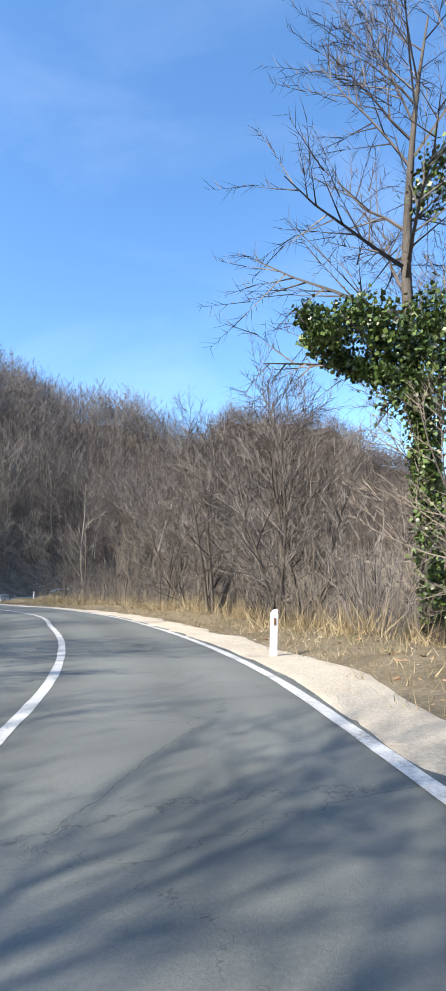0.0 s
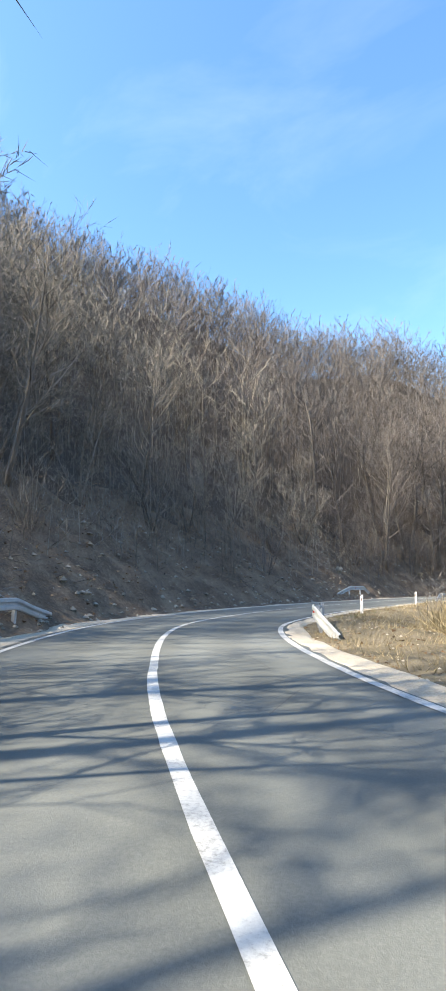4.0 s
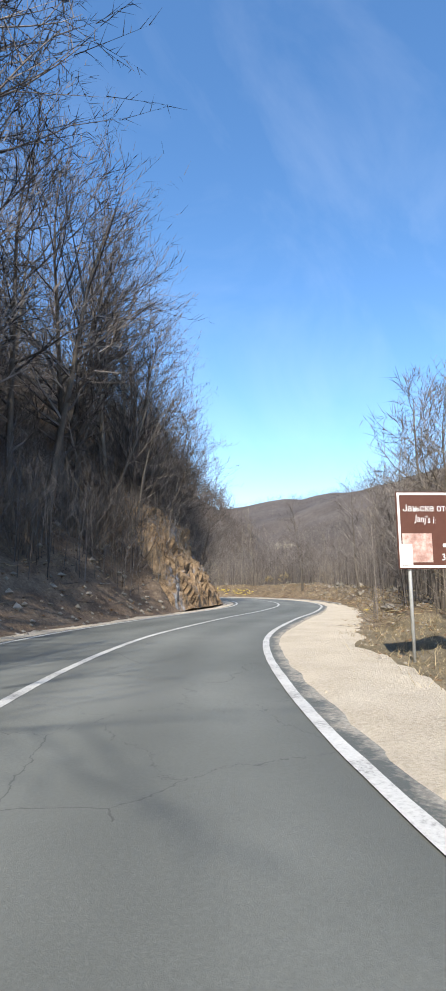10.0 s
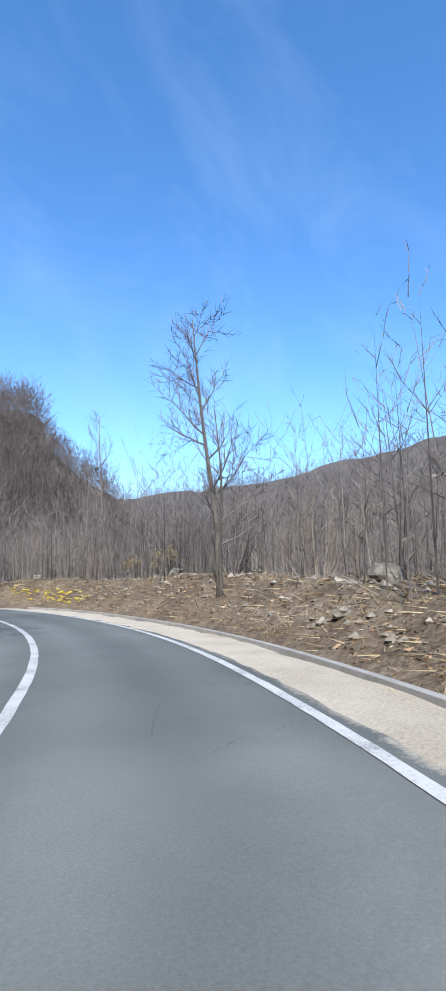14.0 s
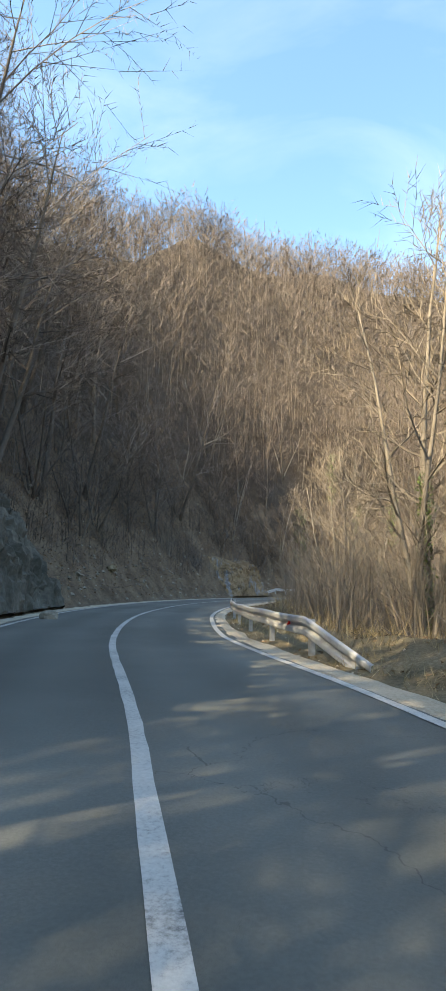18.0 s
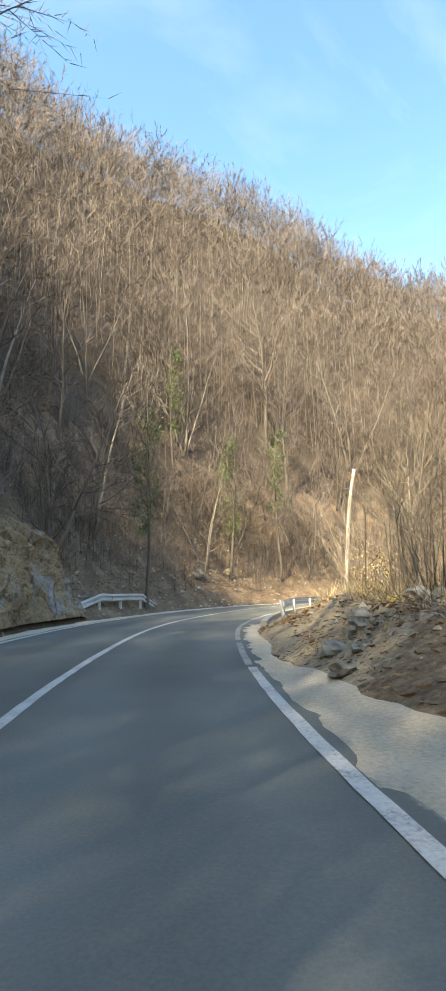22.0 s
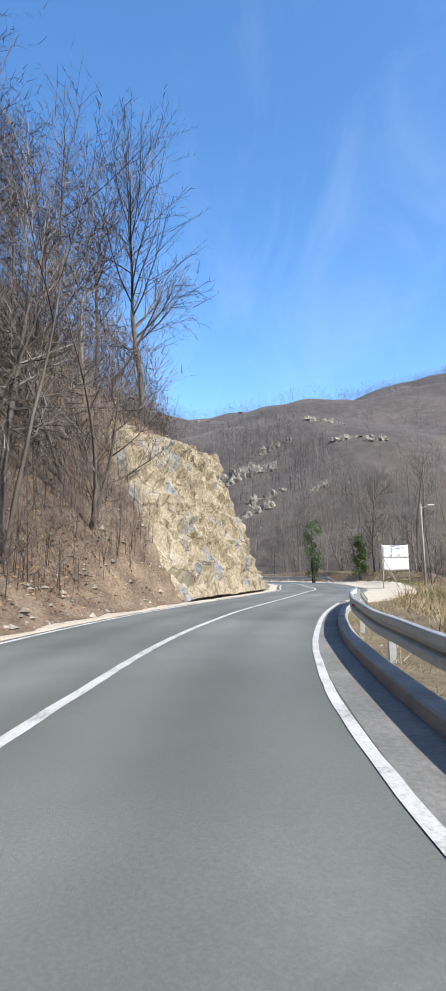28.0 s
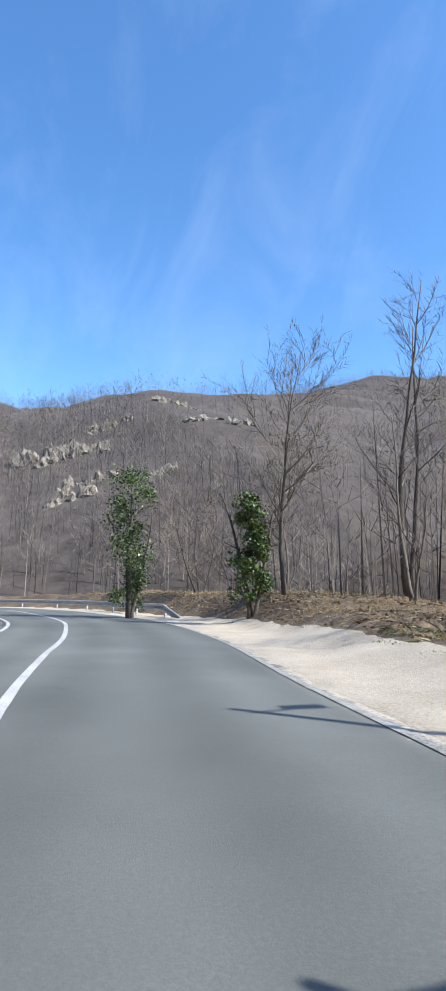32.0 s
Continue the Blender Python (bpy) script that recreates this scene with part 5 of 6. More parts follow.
def marker_post(x, y, label, turn=0.0):
    p = (x, y)
    q = float(to_road([p])[0][0])
    z = float(ground_at([p])[0][0])
    t = thing("marker_post", label, "marker post", pose(p[0], p[1], z, 2, -3, math.degrees(heading(q)) + turn), "roadside marker posts")
    bm = bmesh.new()
    prof = [(-0.05, -0.055), (0.03, -0.06), (0.05, 0.0), (0.03, 0.06), (-0.05, 0.055)]
    lo = [bm.verts.new((a, b, -0.2)) for a, b in prof]
    hi = [bm.verts.new((a, b, 0.74 + (0.06 if b < 0.02 else 0.0))) for a, b in prof]
    for i in range(5):
        bm.faces.new((lo[i], lo[(i + 1) % 5], hi[(i + 1) % 5], hi[i]))
    bm.faces.new(hi)
    bmesh.ops.bevel(bm, geom=bm.edges[:], offset=0.006, segments=1, affect="EDGES")
    part("post", bm_mesh("post", bm, M_WHITE), t)
    part("reflector", bm_mesh("reflector", box(0.01, 0.034, 0.12, 0.002, (-0.056, 0, 0.6)), M_RUST), t, "faded reddish reflector plate")


for q, u, l in ((2.5, -0.4, "white plastic marker post with a faded reflector in gravel"), (-19.15, 52.8, "white plastic marker post beside a steel guardrail"), (-17.55, 65.45, "white leaning marker post with a faded reflector on grass")):
    marker_post(q, u, l)


def text_mesh(text, size, mat, squeeze=1.0):
    cu = bpy.data.curves.new("lettering", "FONT")
    cu.body, cu.size, cu.align_x, cu.align_y, cu.extrude, cu.resolution_u = text, size, "CENTER", "CENTER", 0.001, 3
    ob = bpy.data.objects.new("lettering", cu)
    scene.collection.objects.link(ob)
    bpy.context.view_layer.update()
    me = bpy.data.meshes.new_from_object(ob.evaluated_get(bpy.context.evaluated_depsgraph_get()))
    bpy.data.objects.remove(ob)
    me.materials.clear()
    me.materials.append(mat)
    me.transform(Matrix.Diagonal((squeeze, 1, 1, 1)))
    return me


def tourist_sign():
    a, b = Vector((-3.72, 96.55)), Vector((-2.12, 95.65))
    mid = (a + b) / 2
    ang = heading(10.9) - math.pi / 2 + 0.08
    z = float(ground_at([tuple(mid)])[0][0])
    w, h, cz = 1.2, 1.3, 2.13 - z
    t = thing("tourist_sign", "brown tourist sign on two steel legs beside the road", "road sign", Matrix.Translation((mid.x, mid.y, z)) @ Matrix.Rotation(ang, 4, "Z"))
    bd = part("board", bm_mesh("board", box(w, 0.03, h, 0.008, (0, 0, cz)), M_BROWN), t, "brown sheet with white border")
    V, F = [], []
    for x0, x1, z0, z1 in ((-w / 2 + .02, w / 2 - .02, h / 2 - .06, h / 2 - .02), (-w / 2 + .02, w / 2 - .02, -h / 2 + .02, -h / 2 + .06), (-w / 2 + .02, -w / 2 + .06, -h / 2 + .06, h / 2 - .06), (w / 2 - .06, w / 2 - .02, -h / 2 + .06, h / 2 - .06)):
        k = len(V)
        V += [(x0, -0.019, cz + z0), (x1, -0.019, cz + z0), (x1, -0.019, cz + z1), (x0, -0.019, cz + z1)]
        F.append((k, k + 1, k + 2, k + 3))
    part("border", mesh_from("border", V, F, M_WHITE), bd, "white border")
    face = pose(0, -0.02, 0, 90, 0, 0)
    part("lettering", text_mesh("Јањске отоке", 0.165, M_WHITE, 0.88), bd, "white Cyrillic lettering", Matrix.Translation((0, 0, cz + 0.36)) @ face)
    part("lettering", text_mesh("Janj's islets", 0.16, M_WHITE, 0.88), bd, "white italic lettering", Matrix.Translation((0, 0, cz + 0.16)) @ face @ Matrix(((1, .2, 0, 0), (0, 1, 0, 0), (0, 0, 1, 0), (0, 0, 0, 1))))
    part("lettering", text_mesh("350 m", 0.16, M_WHITE, 0.9), bd, "white distance lettering", Matrix.Translation((0.31, 0, cz - 0.46)) @ face)
    part("picture", bm_mesh("picture", box(0.5, 0.012, 0.48, 0.0, (-0.27, -0.017, cz - 0.3)), M_PICTURE), bd, "faded photograph print")
    part("sticker", bm_mesh("sticker", box(0.21, 0.008, 0.34, 0.0, (-0.47, -0.028, cz - 0.41)), M_WHITE), bd, "blank white sticker")
    arrow = [(0.16, 0, cz - 0.29), (0.31, 0, cz - 0.29), (0.28, 0, cz - 0.37), (0.46, 0, cz - 0.26), (0.28, 0, cz - 0.15), (0.31, 0, cz - 0.23), (0.16, 0, cz - 0.23)]
    part("arrow", mesh_from("arrow", [(x, -0.02, zz) for x, _, zz in arrow] + [(x, -0.016, zz) for x, _, zz in arrow], [tuple(range(7))] + [(i, 7 + i, 7 + (i + 1) % 7, (i + 1) % 7) for i in range(7)], M_WHITE), bd, "white arrow")
    for x in (-0.4, 0.4):
        V, F = [], []
        tube([(x, 0.05, -0.3), (x, 0.05, cz + h / 2 - 0.05)], [0.03, 0.03], 10, V, F)
        part("leg", mesh_from("leg", V, F, M_STEEL, True), t, "round steel leg")


tourist_sign()


def billboard():
    z = float(ground_at([(97.8, 220.9)])[0][0])
    t = thing("billboard", "white map banner between two wooden posts on gravel", "billboard", Matrix.Translation((97.8, 220.9, z)) @ Matrix.Rotation(radians(-94), 4, "Z"))
    c = 2.07 - z
    w = 0.86
    for name, z0, z1, lab in (("map_banner", c + 0.02, c + 0.86, "white banner with a faint map"), ("blank_banner", c - 0.8, c - 0.02, "blank white banner")):
        V, F = [], []
        for i in range(13):
            for j in range(7):
                x = -w + 2 * w * i / 12
                V.append((x, -0.05 + 0.02 * math.sin(i * 1.3 + j) * math.sin(j * 0.9), z0 + (z1 - z0) * j / 6 - 0.035 * math.sin(math.pi * i / 12)))
        for i in range(12):
            for j in range(6):
                F.append((i * 7 + j, (i + 1) * 7 + j, (i + 1) * 7 + j + 1, i * 7 + j + 1))
        b = part(name, mesh_from(name, V, F, M_BANNER, True), t, lab)
        b.modifiers.new("thick", "SOLIDIFY").thickness = 0.006
        if name == "map_banner":
            r = random.Random(3)
            for k in range(26):
                x, zz, ww, hh = r.uniform(-0.74, 0.68), r.uniform(z0 + 0.08, z1 - 0.16), r.uniform(0.03, 0.16), r.uniform(0.015, 0.05)
                part("ink_mark", bm_mesh("ink_mark", box(ww, 0.004, hh, 0.0, (x, -0.078, zz)), M_TEAL if k % 9 == 0 else M_INK), b)
            part("title_bar", bm_mesh("title_bar", box(0.8, 0.004, 0.05, 0, (0.0, -0.078, z1 - 0.07)), M_INK), b, "grey title bar")
            for k in range(7):
                part("river_mark", bm_mesh("river_mark", box(0.035, 0.004, 0.1, 0, (-0.25 + 0.03 * math.sin(k), -0.078, z0 + 0.12 + 0.085 * k)), M_INK), b)
    for x in (-w - 0.03, w + 0.03):
        V, F = [], []
        tube([(x, 0, -0.7), (x + 0.01, 0, c * 0.5), (x, 0, c + 0.92)], [0.036, 0.034, 0.032], 8, V, F)
        part("leg", mesh_from("leg", V, F, M_POLE, True), t, "pale wooden post")
    V, F = [], []
    tube([(-0.25, -1.3, -0.1), (-w, -0.05, c + 0.1)], [0.03, 0.028], 7, V, F)
    part("brace", mesh_from("brace", V, F, M_POLE, True), t, "slanting wooden stick")


billboard()


def street_lamp():
    z = float(ground_at([(99.35, 218.15)])[0][0])
    t = thing("street_lamp", "slim grey concrete street lamp with one flat head", "street lamp", Matrix.Translation((99.35, 218.15, z)) @ Matrix.Rotation(radians(-94), 4, "Z"))
    V, F = [], []
    tube([(0, 0, -0.3), (0, 0, 3), (0, 0, 5.9 - z)], [0.095, 0.075, 0.055], 10, V, F)
    part("pole", mesh_from("pole", V, F, M_CONCRETE, True), t)
    V, F = [], []
    tube([(-0.12, 0, 5.62 - z), (0.35, 0, 5.7 - z), (0.5, 0, 5.78 - z)], [0.025] * 3, 7, V, F)
    part("arm", mesh_from("arm", V, F, M_STEEL, True), t)
    part("lamp_head", bm_mesh("lamp_head", box(0.5, 0.2, 0.07, 0.02, (0.72, 0, 5.83 - z)), M_WHITE), t, "flat pale lamp head")


street_lamp()


def wooden_pole(x, y, lean, h, label, girth=1.0):
    z = float(ground_at([(x, y)])[0][0])
    t = thing("utility_pole", label, "utility pole", Matrix.Translation((x, y, z)))
    r = random.Random(int(x))
    pts = [(lean[0] * f * f + 0.09 * math.sin(f * 6), lean[1] * f + 0.07 * math.sin(f * 5 + 1), -0.5 + (h + 0.5) * f) for f in np.linspace(0, 1, 10)]
    V, F = [], []
    tube(pts, [girth * (0.125 - 0.05 * i / 9 + r.uniform(-0.005, 0.005)) for i in range(10)], 10, V, F)
    part("pole", mesh_from("pole", V, F, M_POLE, True), t, "crooked weathered wooden shaft")
    top = Vector(pts[-1])
    for k in (-1, 1):
        V, F = [], []
        tube([top + Vector((0, 0, -0.45)), top + Vector((0.28 * k, 0.05 * k, -0.4)), top + Vector((0.32 * k, 0.05 * k, -0.1))], [0.02] * 3, 6, V, F)
        br = part("bracket", mesh_from("bracket", V, F, M_RUST, True), t, "rusty iron insulator hook")
        V, F = [], []
        e = top + Vector((0.32 * k, 0.05 * k, -0.14))
        tube([e, e + Vector((0, 0, 0.05)), e + Vector((0, 0, 0.09)), e + Vector((0, 0, 0.14)), e + Vector((0, 0, 0.2))], [0.05, 0.065, 0.045, 0.06, 0.03], 8, V, F)
        part("insulator", mesh_from("insulator", V, F, M_BLACK, True), br, "dark glazed insulator")
    V, F = [], []
    tube([(0.25, 0.1, 1.9), (-0.25, -0.05, 2.15)], [0.025, 0.02], 6, V, F)
    part("spike", mesh_from("spike", V, F, M_RUST), t, "iron climbing bar")
    return Vector((x, y, z)) + top


top1 = wooden_pole(39.5, 222.2, (0.5, -0.8), 6.9, "leaning weathered wooden utility pole behind the guardrail")
top2 = wooden_pole(54.95, 232.6, (-0.05, -0.1), 7.0, "crooked weathered wooden utility pole behind the kerb", 0.7)


def wire(a, b, sag, label):
    a, b = Vector(a), Vector(b)
    pts = [a.lerp(b, f) - Vector((0, 0, sag * 4 * f * (1 - f))) for f in np.linspace(0, 1, 17)]
    V, F = [], []
    tube(pts, [0.0045] * 17, 4, V, F)
    tagged(new("overhead_wire", mesh_from("overhead_wire", V, F, M_WIRE)), label, "wire", "overhead wires")


H1 = Vector((44.5, 263.0, float(ground_at([(44.5, 263.0)])[0][0]) + 7.0))
for k in (-0.32, 0.32):
    wire(top1 + Vector((k, 0, 0.02)), H1 + Vector((k, 0, 0)), 0.9, "slack bare wire from the pole up the hillside")
    wire(top1 + Vector((k, 0, 0.02)), (66 + k, 196, 3.5), 0.7, "slack bare wire from the pole into the valley")
wire(top2 + Vector((-0.32, 0, 0.0)), (48.0, 275.0, float(ground_at([(48, 275)])[0][0]) + 5), 0.8, "black wire from the crooked pole up the slope")
wire(top2 + Vector((0.32, 0, 0.0)), (80.0, 205.0, 3.0), 0.7, "black wire from the crooked pole across the valley")
wire((99.5, 218.0, 5.6), (96.0, 180.0, 4.5), 0.6, "thin wire from the street lamp")

# ---- rock ----


def rock_patch(name, q0, q1, u0, u1, amp, mat, label, seed, dz=0.02):
    """Broken rock lying over the bank: a fine sheet pushed out in blocks."""
    qs2, us2 = np.arange(q0, q1, 0.013), np.arange(u0, u1, -0.11)
    G = np.meshgrid(qs2, us2, indexing="ij")
    q, u = G[0].ravel(), G[1].ravel()
    p = at_road(q, u)
    z = height(q, u, p[:, 0], p[:, 1])
    n = np.array([np.interp(q, STATION, RIGHT[:, k]) for k in (0, 1)]).T
    out = np.empty(len(q))
    for i in range(len(q)):
        v = Vector((p[i, 0], p[i, 1], z[i] * 1.0))
        d, pts = noise.voronoi(v * 0.85 + Vector((seed, 0, 0)))
        cell = noise.cell(Vector(pts[0]) * 7.3)
        c2 = noise.cell(Vector(noise.voronoi(v * 2.2 + Vector((0, seed, 0)))[1][0]) * 9.1)
        out[i] = 0.42 * cell + 0.28 * c2 + 0.12 * noise.cell(v * 4.3) + 0.2 * noise.fractal(Vector((v.x * 2.6, v.y * 2.6, v.z * 1.2)), 0.9, 2.0, 4) + 0.35 * noise.fractal(v * 0.5, 1.0, 2.0, 4)
    edge = np.minimum.reduce([np.clip((q - q0) / 0.2, 0, 1), np.clip((q1 - q) / 0.12, 0, 1), np.clip((u - us2[-1]) / 0.8, 0, 1)])
    foot = np.clip((u0 - u) / 0.5, 0, 1)
    push = (amp * (0.35 + out) * (0.25 + 0.75 * foot) + 0.3) * edge - 0.35 * (1 - edge)
    p = p + n * push[:, None] * 0.85
    z = z + push * 0.45
    nu = len(us2)
    i = (np.arange(len(qs2) - 1)[:, None] * nu + np.arange(nu - 1)[None]).ravel()
    me = mesh_from(name, np.column_stack([p, z]), np.column_stack([i, i + 1, i + nu + 1, i + nu]), mat)
    tagged(new(name, me), label, "rock face", kind="structure")


rock_patch("rock_face_nose", 30.35, 32.0, -3.95, -8.6, 0.75, M_ROCK_OCHRE, "steep broken face of ochre and grey limestone beside the road", 3)
rock_patch("rock_face_cutting", 12.6, 13.95, -3.95, -7.4, 0.5, M_ROCK_RUST, "crumbling ochre rock cutting under bare trees", 5)
rock_patch("rock_face_wall", 18.0, 20.5, -3.95, -8.8, 0.7, M_ROCK_DARK, "dark grey-brown rock wall in the shade of the hill", 7)
rock_patch("rock_face_outcrop", 23.4, 24.4, -4.1, -6.8, 0.6, M_ROCK_RUST, "brown crumbling rock outcrop in the bank", 9)


def boulder(x, y, size, mat, label, seed, squash=0.8, sink=0.25, name="boulder", group=""):
    bm = bmesh.new()
    bmesh.ops.create_icosphere(bm, subdivisions=3 if size > 0.5 else 2, radius=size)
    for v in bm.verts:
        d = noise.fractal(v.co * (1.3 / size) + Vector((seed, 0, 0)), 1.0, 2.0, 4) * 0.35 + 0.25 * noise.cell(Vector(noise.voronoi(v.co * (1.6 / size) + Vector((seed * 1.7, 0, 0)))[1][0]) * 5)
        v.co *= 0.85 + d
        v.co.z *= squash
    z = float(ground_at([(x, y)])[0][0])
    ob = tagged(new(name, bm_mesh(name, bm, mat)), label, "rock", group)
    ob.matrix_world = pose(x, y, z + size * squash * (1 - 2 * sink), 0, 0, seed * 40)
    return ob


boulder(74.0, 241.9, 1.45, M_ROCK, "grey-white limestone boulder in the foot of the slope", 2.0, 1.05, 0.22)
boulder(71.8, 241.6, 0.75, M_ROCK, "pale block leaning against the large boulder", 3.3, 0.9, 0.25)
boulder(20.6, 174.0, 0.35, M_ROCK, "pale boulder at the edge of the asphalt", 4.0, 0.7, 0.2)
rr = random.Random(31)
STONES = [(22.75, 3.7, .2), (22.82, 4.1, .16), (22.9, 3.9, .24), (22.97, 4.5, .2), (23.05, 4.7, .26), (12.3, 6.2, .28), (13.1, 6.6, .3), (13.2, 7.3, .38), (13.9, 5.6, .25), (14.3, 6.4, .3), (15.1, 7.1, .4), (15.0, 5.4, .22), (16.2, 6.8, .35), (17.2, 6.2, .25), (22.6, 5.1, .3), (22.7, 5.9, .22), (23.0, 5.6, .3), (23.1, 6.5, .35), (25.0, 5.0, .2), (27.9, -6.4, .35), (28.2, -6.6, .4), (28.45, -6.2, .3), (10.0, -6.3, .4), (8.7, -6.6, .45), (11.2, -5.6, .3), (20.9, -5.0, .3), (21.4, -5.2, .35), (25.8, -6.3, .5), (26.2, -6.8, .45), (11.15, 8.3, .3), (8.3, 8.6, .22), (30.7, 5.2, .12)]
for k, (q, u, s) in enumerate(STONES):
    p = at_road(q, u)
    boulder(float(p[0]), float(p[1]), s, M_ROCK if u > 0 or k % 2 else M_ROCK_OCHRE, "pale limestone stone lying in the dry grass" if u > 0 else "loose limestone block on the earth bank", 5 + k * 0.7, rr.uniform(0.55, 0.85), 0.25, "stone", "loose stones")



def leafy_bush(q, u, high, n, seed):
    """A bush that kept its dry leaves through the winter."""
    p = at_road(q, u)
    t = thing("bush", "bush still carrying dry tan winter leaves", "bush", place(float(p[0]), float(p[1]), seed))
    V, F = shrub(seed, high, 16, 6)
    part("stems", mesh_from("stems", V, F, M_TWIG), t)
    r = random.Random(seed)
    V, F = [], []
    leaf_cloud(r, [(Vector((r.uniform(-0.4, 0.4) * high, r.uniform(-0.4, 0.4) * high, high * r.uniform(0.3, 0.85))), high * r.uniform(0.1, 0.22)) for _ in range(14)], n, 0.07, V, F)
    part("leaves", mesh_from("leaves", V, F, M_DRY), t, "dry tan leaves")


leafy_bush(16.4, 7.6, 1.5, 900, 3)
leafy_bush(16.75, 8.3, 1.2, 600, 4)
leafy_bush(23.9, 7.0, 1.6, 700, 5)
leafy_bush(12.9, 9.0, 1.3, 500, 6)

# pale cliffs and scars on the far slope


def far_cliff(x, y, w, h, seed):
    """A broken band of pale rock in the slope."""
    r = random.Random(seed)
    bm = bmesh.new()
    for k in range(15):
        ox, oy = r.uniform(-w, w), r.uniform(-w * 0.25, w * 0.25)
        px, py = x + oy, y + ox
        z = float(ground_at([(px, py)])[0][0])
        sz = Vector((r.uniform(0.12, 0.25) * w, r.uniform(0.12, 0.34) * w, r.uniform(0.15, 0.42) * h))
        got = bmesh.ops.create_icosphere(bm, subdivisions=2, radius=1)["verts"]
        for v in got:
            d = noise.fractal(v.co * 1.7 + Vector((seed + k, 0, 0)), 1.0, 2.0, 4) * 0.5 + 0.4 * noise.cell(v.co * 2.1 + Vector((k, seed, 0)))
            c = v.co * (0.75 + d)
            v.co = Vector((px + c.x * sz.x, py + c.y * sz.y, z + c.z * sz.z))
    tagged(new("far_cliff", bm_mesh("far_cliff", bm, M_ROCK)), "pale limestone cliff among the woods of the far slope", "cliff", kind="stuff")


for k, (x, y, w, h) in enumerate(((223, 203, 4.5, 5.5), (209, 212, 6.5, 6.5), (214, 217, 6, 6), (183, 216, 4, 5), (190, 212, 4, 4), (236, 186, 5, 3.4), (208, 185, 5.5, 3.4), (203, 181, 4, 3.2), (184, 202, 3, 3.2), (238, 180, 4, 2.6), (189, 316, 10, 15), (206, 345, 10, 14), (176, 290, 6, 9), (226, 330, 8, 8), (238, 371, 9, 10), (415, 168, 18, 5), (404, 134, 12, 4), (380, 205, 12, 5), (360, 90, 9, 4), (330, 20, 9, 2.5), (500, 40, 9, 6))):
    far_cliff(x, y, w, h, 50 + k)

# ---- ground cover ----


def blades(name, qlo, qhi, ulo, uhi, n, hi, mat, label, seed, tuft=1, keep=None, flat=0.0, width=0.006):
    """Uncounted blades or leaves on the verge."""
    r = np.random.RandomState(seed)
    q, u = r.uniform(qlo, qhi, n), r.uniform(ulo, uhi, n)
    if keep is not None:
        m = keep(q, u)
        q, u = q[m], u[m]
    q, u = np.repeat(q, tuft), np.repeat(u, tuft)
    p = at_road(q, u) + r.normal(0, 0.09 if tuft > 1 else 0.0, (len(q), 2))
    q2, u2 = q, u
    z = surface(q2, u2, p[:, 0], p[:, 1]) - 0.01
    a = np.column_stack([p, z])
    d = np.column_stack([r.normal(0, 0.45 + flat * 4, len(q)), r.normal(0, 0.45 + flat * 4, len(q)), np.full(len(q), 1.0 - flat) * r.uniform(0.4, 1, len(q))])
    d /= np.linalg.norm(d, axis=1)[:, None]
    V = slivers(a, a + d * (hi * r.uniform(0.4, 1.2, len(q)))[:, None], width)
    me = bpy.data.meshes.new(name)
    me.from_pydata(V.tolist(), [], np.arange(len(V)).reshape(-1, 3).tolist())
    me.materials.append(mat)
    tagged(new(name, me), label, "grass", kind="stuff")


def off_gravel(q, u):
    return u > EDGE + table(q, SHOULDER) + table(q, GRAVEL) - 0.1 + 0.5 * np.sin(q * 31 + u * 7)


blades("dry_grass", -1.5, 36, 3.6, 11.5, 26000, 0.26, M_DRY, "dry straw-coloured grass on the verge", 61, 5, lambda q, u: off_gravel(q, u) & ((q < 30.6) | (q > 33.4)) & ((q < 11.7) | ((q > 18.4) & (q < 20.4)) | (q > 24.6) | (np.sin(q * 9 + u * 2) > 0.6)))
blades("green_grass", -1.5, 36, 3.6, 9, 2600, 0.16, M_GREEN, "first green grass between the dry stalks", 62, 6, lambda q, u: off_gravel(q, u) & (np.sin(q * 2.1) + np.sin(q * 0.7 + u) > 0.5) & ((q < 11.7) | (q > 24.6)))
blades("dead_stalks", 3.9, 8.6, 7.0, 13, 1500, 1.3, M_DRY, "tall dead stalks beside the bend", 63, 6, None, 0.0, 0.012)
blades("dead_stalks_low", 1.0, 4.2, 5.4, 8, 800, 0.9, M_DRY, "dead stalks at the roadside", 64, 5, None, 0.0, 0.01)
blades("lay_by_grass", 30.5, 33.2, 5.0, 9.0, 9000, 0.1, M_GREEN, "short green grass at the outer edge of the gravel", 96, 5, off_gravel, 0.15, 0.008)
blades("dead_stalks_north", 19.0, 32.0, 5.0, 10, 2200, 0.75, M_DRY, "dead stalks behind the guardrail", 65, 5, off_gravel, 0.0, 0.01)
blades("bank_leaves", 0, 36, -13, -4.3, 40000, 0.13, M_LEAF, "fallen brown leaves on the bank", 66, 1, None, 0.75, 0.05)
blades("verge_leaves", 0, 36, 4.2, 13, 16000, 0.12, M_LEAF, "fallen brown leaves under the bushes", 67, 1, off_gravel, 0.75, 0.045)
blades("bank_twigs", 0, 36, -12, -4.6, 11000, 0.9, M_TWIG, "fallen twigs and dead stems on the bank", 68, 1, None, 0.4, 0.012)
blades("verge_litter", 20.2, 24.6, 3.9, 10, 9000, 0.14, M_LEAF, "dead leaves on the shaded verge", 75, 1, off_gravel, 0.7, 0.045)
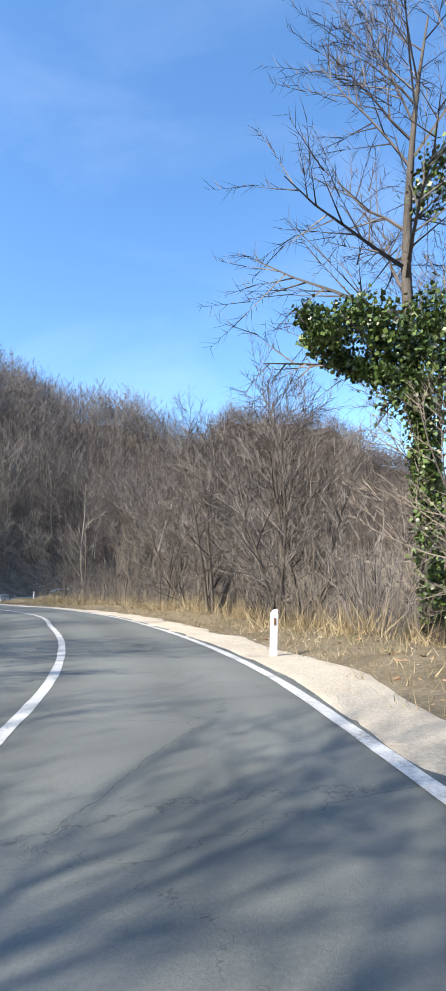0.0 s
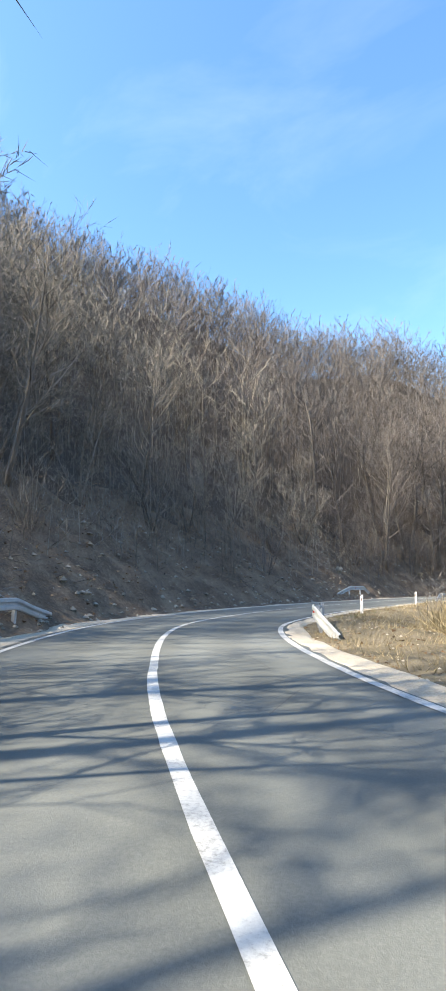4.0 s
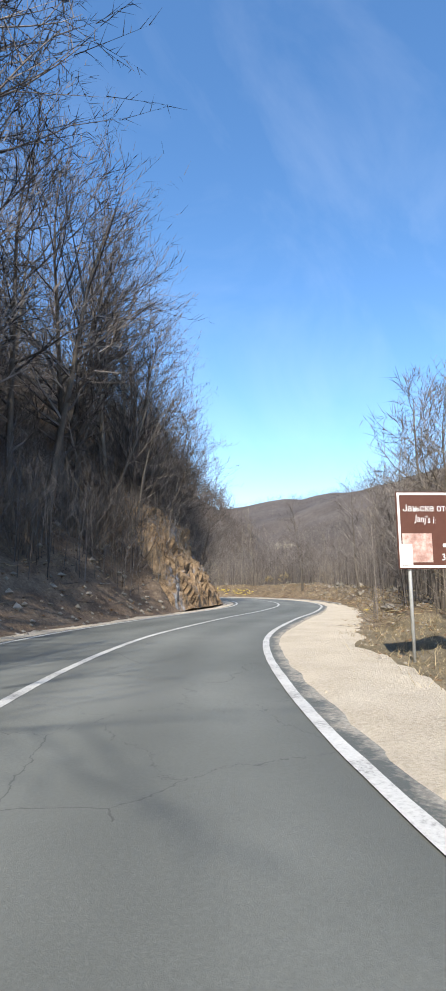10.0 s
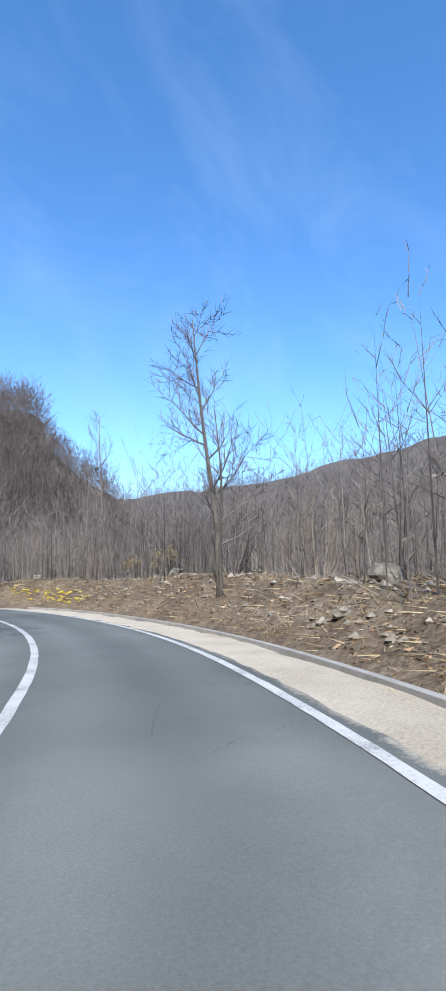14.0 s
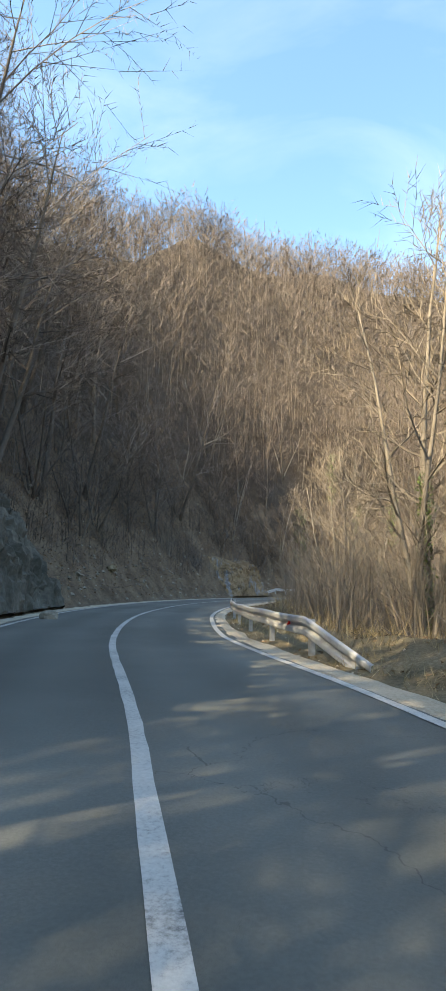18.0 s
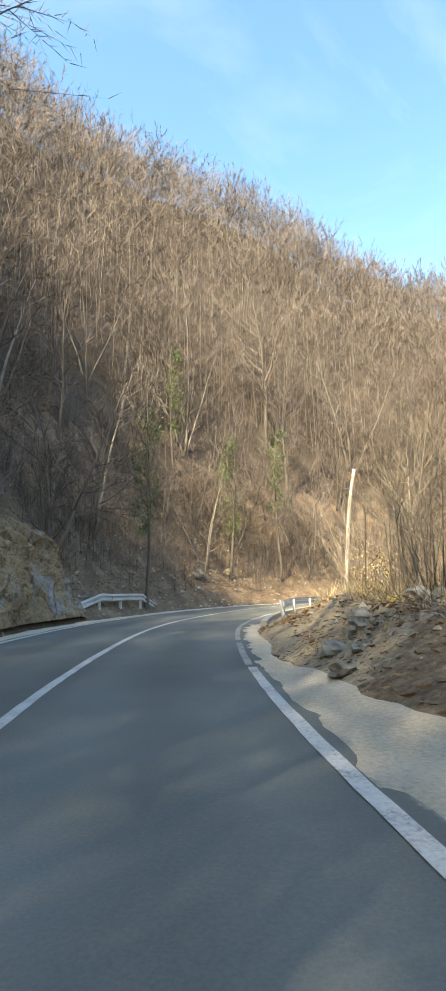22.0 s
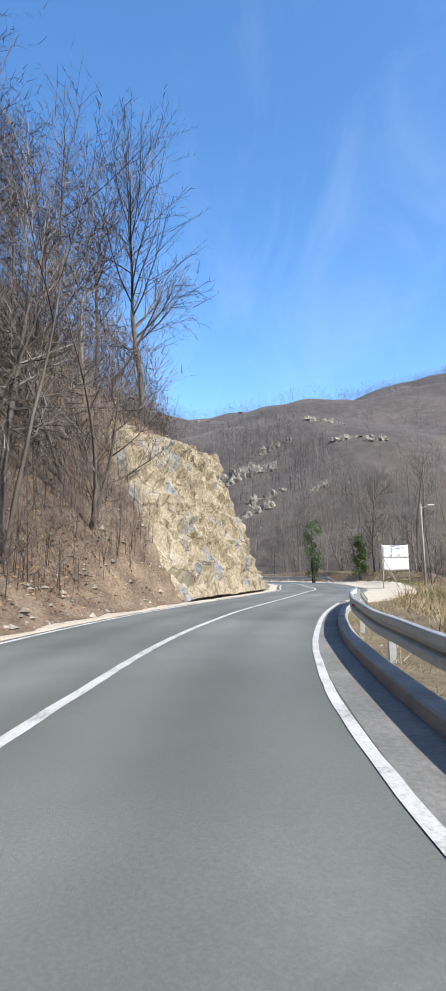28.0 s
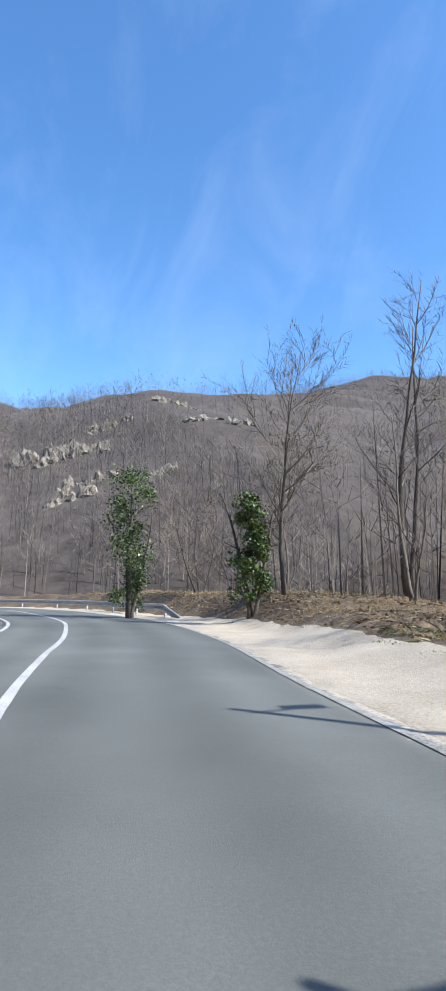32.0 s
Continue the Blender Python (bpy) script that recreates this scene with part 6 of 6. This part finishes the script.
blades("bank_leaves_north", 20, 30, -9, -4.4, 16000, 0.12, M_LEAF, "brown leaves matted on the steep bank", 96, 1, None, 0.7, 0.05)
blades("bank_litter", 4, 34, -12, -4.6, 30000, 0.22, M_DRY, "dry stalks and litter on the bank", 76, 1, None, 0.5, 0.014)
blades("litter_straw", 11.7, 18.4, 4.6, 11, 26000, 0.4, M_DRY, "matted dry straw and stalks on the mound", 72, 1, off_gravel, 0.6, 0.012)
blades("lay_by_litter", 32.8, 36.5, 6.0, 12, 14000, 0.3, M_DRY, "matted straw and sticks on the mound behind the gravel", 93, 1, off_gravel, 0.6, 0.012)
blades("lay_by_leaves", 32.8, 36.5, 6.0, 12, 7000, 0.12, M_LEAF, "dead leaves on the mound behind the gravel", 94, 1, off_gravel, 0.75, 0.05)
blades("litter_leaves", 11.7, 18.4, 4.6, 11, 12000, 0.12, M_LEAF, "dead leaves on the mound", 73, 1, off_gravel, 0.75, 0.05)
blades("litter_sticks", 11.7, 24.4, 5.0, 11, 5000, 1.1, M_TWIG, "fallen sticks and brambles on the mound", 74, 1, off_gravel, 0.25, 0.012)
blades("gravel_weeds", 8.2, 18.2, 3.7, 7.2, 1500, 0.12, M_DRY, "short dry weeds and stalks on the gravel", 77, 4, lambda q, u: np.sin(q * 5.3) + np.sin(q * 13 + u * 3) > 0.2, 0.3, 0.006)
blades("gravel_leaves", 0, 34, 3.4, 7.0, 5000, 0.08, M_LEAF, "dead leaves blown onto the shoulder", 78, 1, lambda q, u: ((q < 24.3) | (q > 30.5)) & (np.sin(q * 4.1) + np.sin(q * 11 + u * 2) > -0.2), 0.8, 0.03)


def ragged_edge(q, u):
    return np.abs(u - EDGE - table(q, SHOULDER) - table(q, GRAVEL) - 0.35 * np.sin(q * 6.1) - 0.2 * np.sin(q * 17)) < 0.45


blades("edge_litter", -1, 36, 3.4, 9.5, 60000, 0.1, M_LEAF, "dead leaves and crumbs along the ragged gravel edge", 91, 1, lambda q, u: ragged_edge(q, u) & ((q < 24.3) | (q > 30.5)), 0.75, 0.035)
blades("shade_litter", 20.3, 24.3, 3.15, 5.6, 7000, 0.1, M_LEAF, "dead leaves scattered over the sandy shoulder", 95, 1, lambda q, u: np.sin(q * 7.3 + u) + np.sin(q * 3.1 - u * 5) > -0.4, 0.75, 0.03)
blades("edge_weeds", -1, 36, 3.4, 9.5, 14000, 0.1, M_DRY, "short dry weeds growing into the gravel", 92, 5, lambda q, u: ragged_edge(q, u - 0.15) & ((q < 24.3) | (q > 30.5)), 0.1, 0.006)
blades("yellow_flowers", 16.65, 17.3, 4.95, 5.7, 70, 0.09, M_YELLOW, "small yellow blossoms on the earth bank", 69, 22, None, 0.3, 0.03)
blades("yellow_flowers_north", 23.15, 23.6, 5.6, 6.6, 40, 0.09, M_YELLOW, "yellow blossoms on the sandy bank", 71, 16, None, 0.3, 0.03)
blades("yellow_flowers_south", 12.8, 13.1, 5.2, 6.0, 12, 0.08, M_YELLOW, "yellow blossoms at the mound", 70, 14, None, 0.3, 0.03)


def pebbles(name, qlo, qhi, ulo, uhi, n, size, mat, label, seed, power=1.0):
    """Uncounted small stones: squashed octahedra."""
    r = np.random.RandomState(seed)
    q = r.uniform(qlo, qhi, n)
    u = ulo + (uhi - ulo) * r.uniform(0, 1, n) ** power
    p = at_road(q, u)
    s = size * r.uniform(0.25, 1, n) ** 2
    c = np.column_stack([p, surface(q, u, p[:, 0], p[:, 1]) + s * 0.1 - 0.01])
    base = np.array([(1, 0, 0), (0, 1, 0), (-1, 0, 0), (0, -1, 0), (0, 0, 0.7), (0, 0, -0.7)], float)
    w = r.uniform(0, 6.28, n)
    V = base[None] * r.uniform(0.6, 1.3, (n, 6, 3)) * s[:, None, None]
    x = V[:, :, 0] * np.cos(w)[:, None] - V[:, :, 1] * np.sin(w)[:, None]
    y = V[:, :, 0] * np.sin(w)[:, None] + V[:, :, 1] * np.cos(w)[:, None]
    V = np.stack([x, y, V[:, :, 2]], 2) + c[:, None]
    f = np.array([(0, 1, 4), (1, 2, 4), (2, 3, 4), (3, 0, 4), (1, 0, 5), (2, 1, 5), (3, 2, 5), (0, 3, 5)])
    F = (f[None] + 6 * np.arange(n)[:, None, None]).reshape(-1, 3)
    tagged(new(name, mesh_from(name, V.reshape(-1, 3), F, mat)), label, "stones", kind="stuff")


pebbles("bank_stones", 2, 35, -4.0, -10, 5200, 0.2, M_ROCK, "loose stones on the earth bank", 81, 1.6)
pebbles("edge_stones", 5, 33, -3.5, -4.4, 1500, 0.12, M_ROCK, "small stones along the foot of the bank", 82)
pebbles("gravel_stones", -1, 35, 3.4, 7.0, 4200, 0.045, M_GRAVEL, "loose gravel stones on the shoulder", 83, 1.4)
pebbles("scattered_stones", 8.5, 18.2, 4.4, 7.5, 1600, 0.07, M_ROCK, "stones scattered where gravel meets litter", 86)
pebbles("mound_stones", 11.8, 18.3, 5.0, 9.5, 1900, 0.15, M_ROCK, "limestone rubble on the mound", 84)
pebbles("kerb_rubble", 24.1, 26.6, 3.4, 3.95, 900, 0.08, M_ROCK, "pale rubble and stones behind the kerb", 88)
pebbles("gutter_gravel", 24.0, 26.3, 2.72, 3.12, 2600, 0.05, M_ROCK_DARK, "dark loose grit in the gutter", 87)
pebbles("rubble_north", 22.2, 24.4, 4.4, 8, 600, 0.14, M_ROCK, "limestone rubble beside the road", 85)
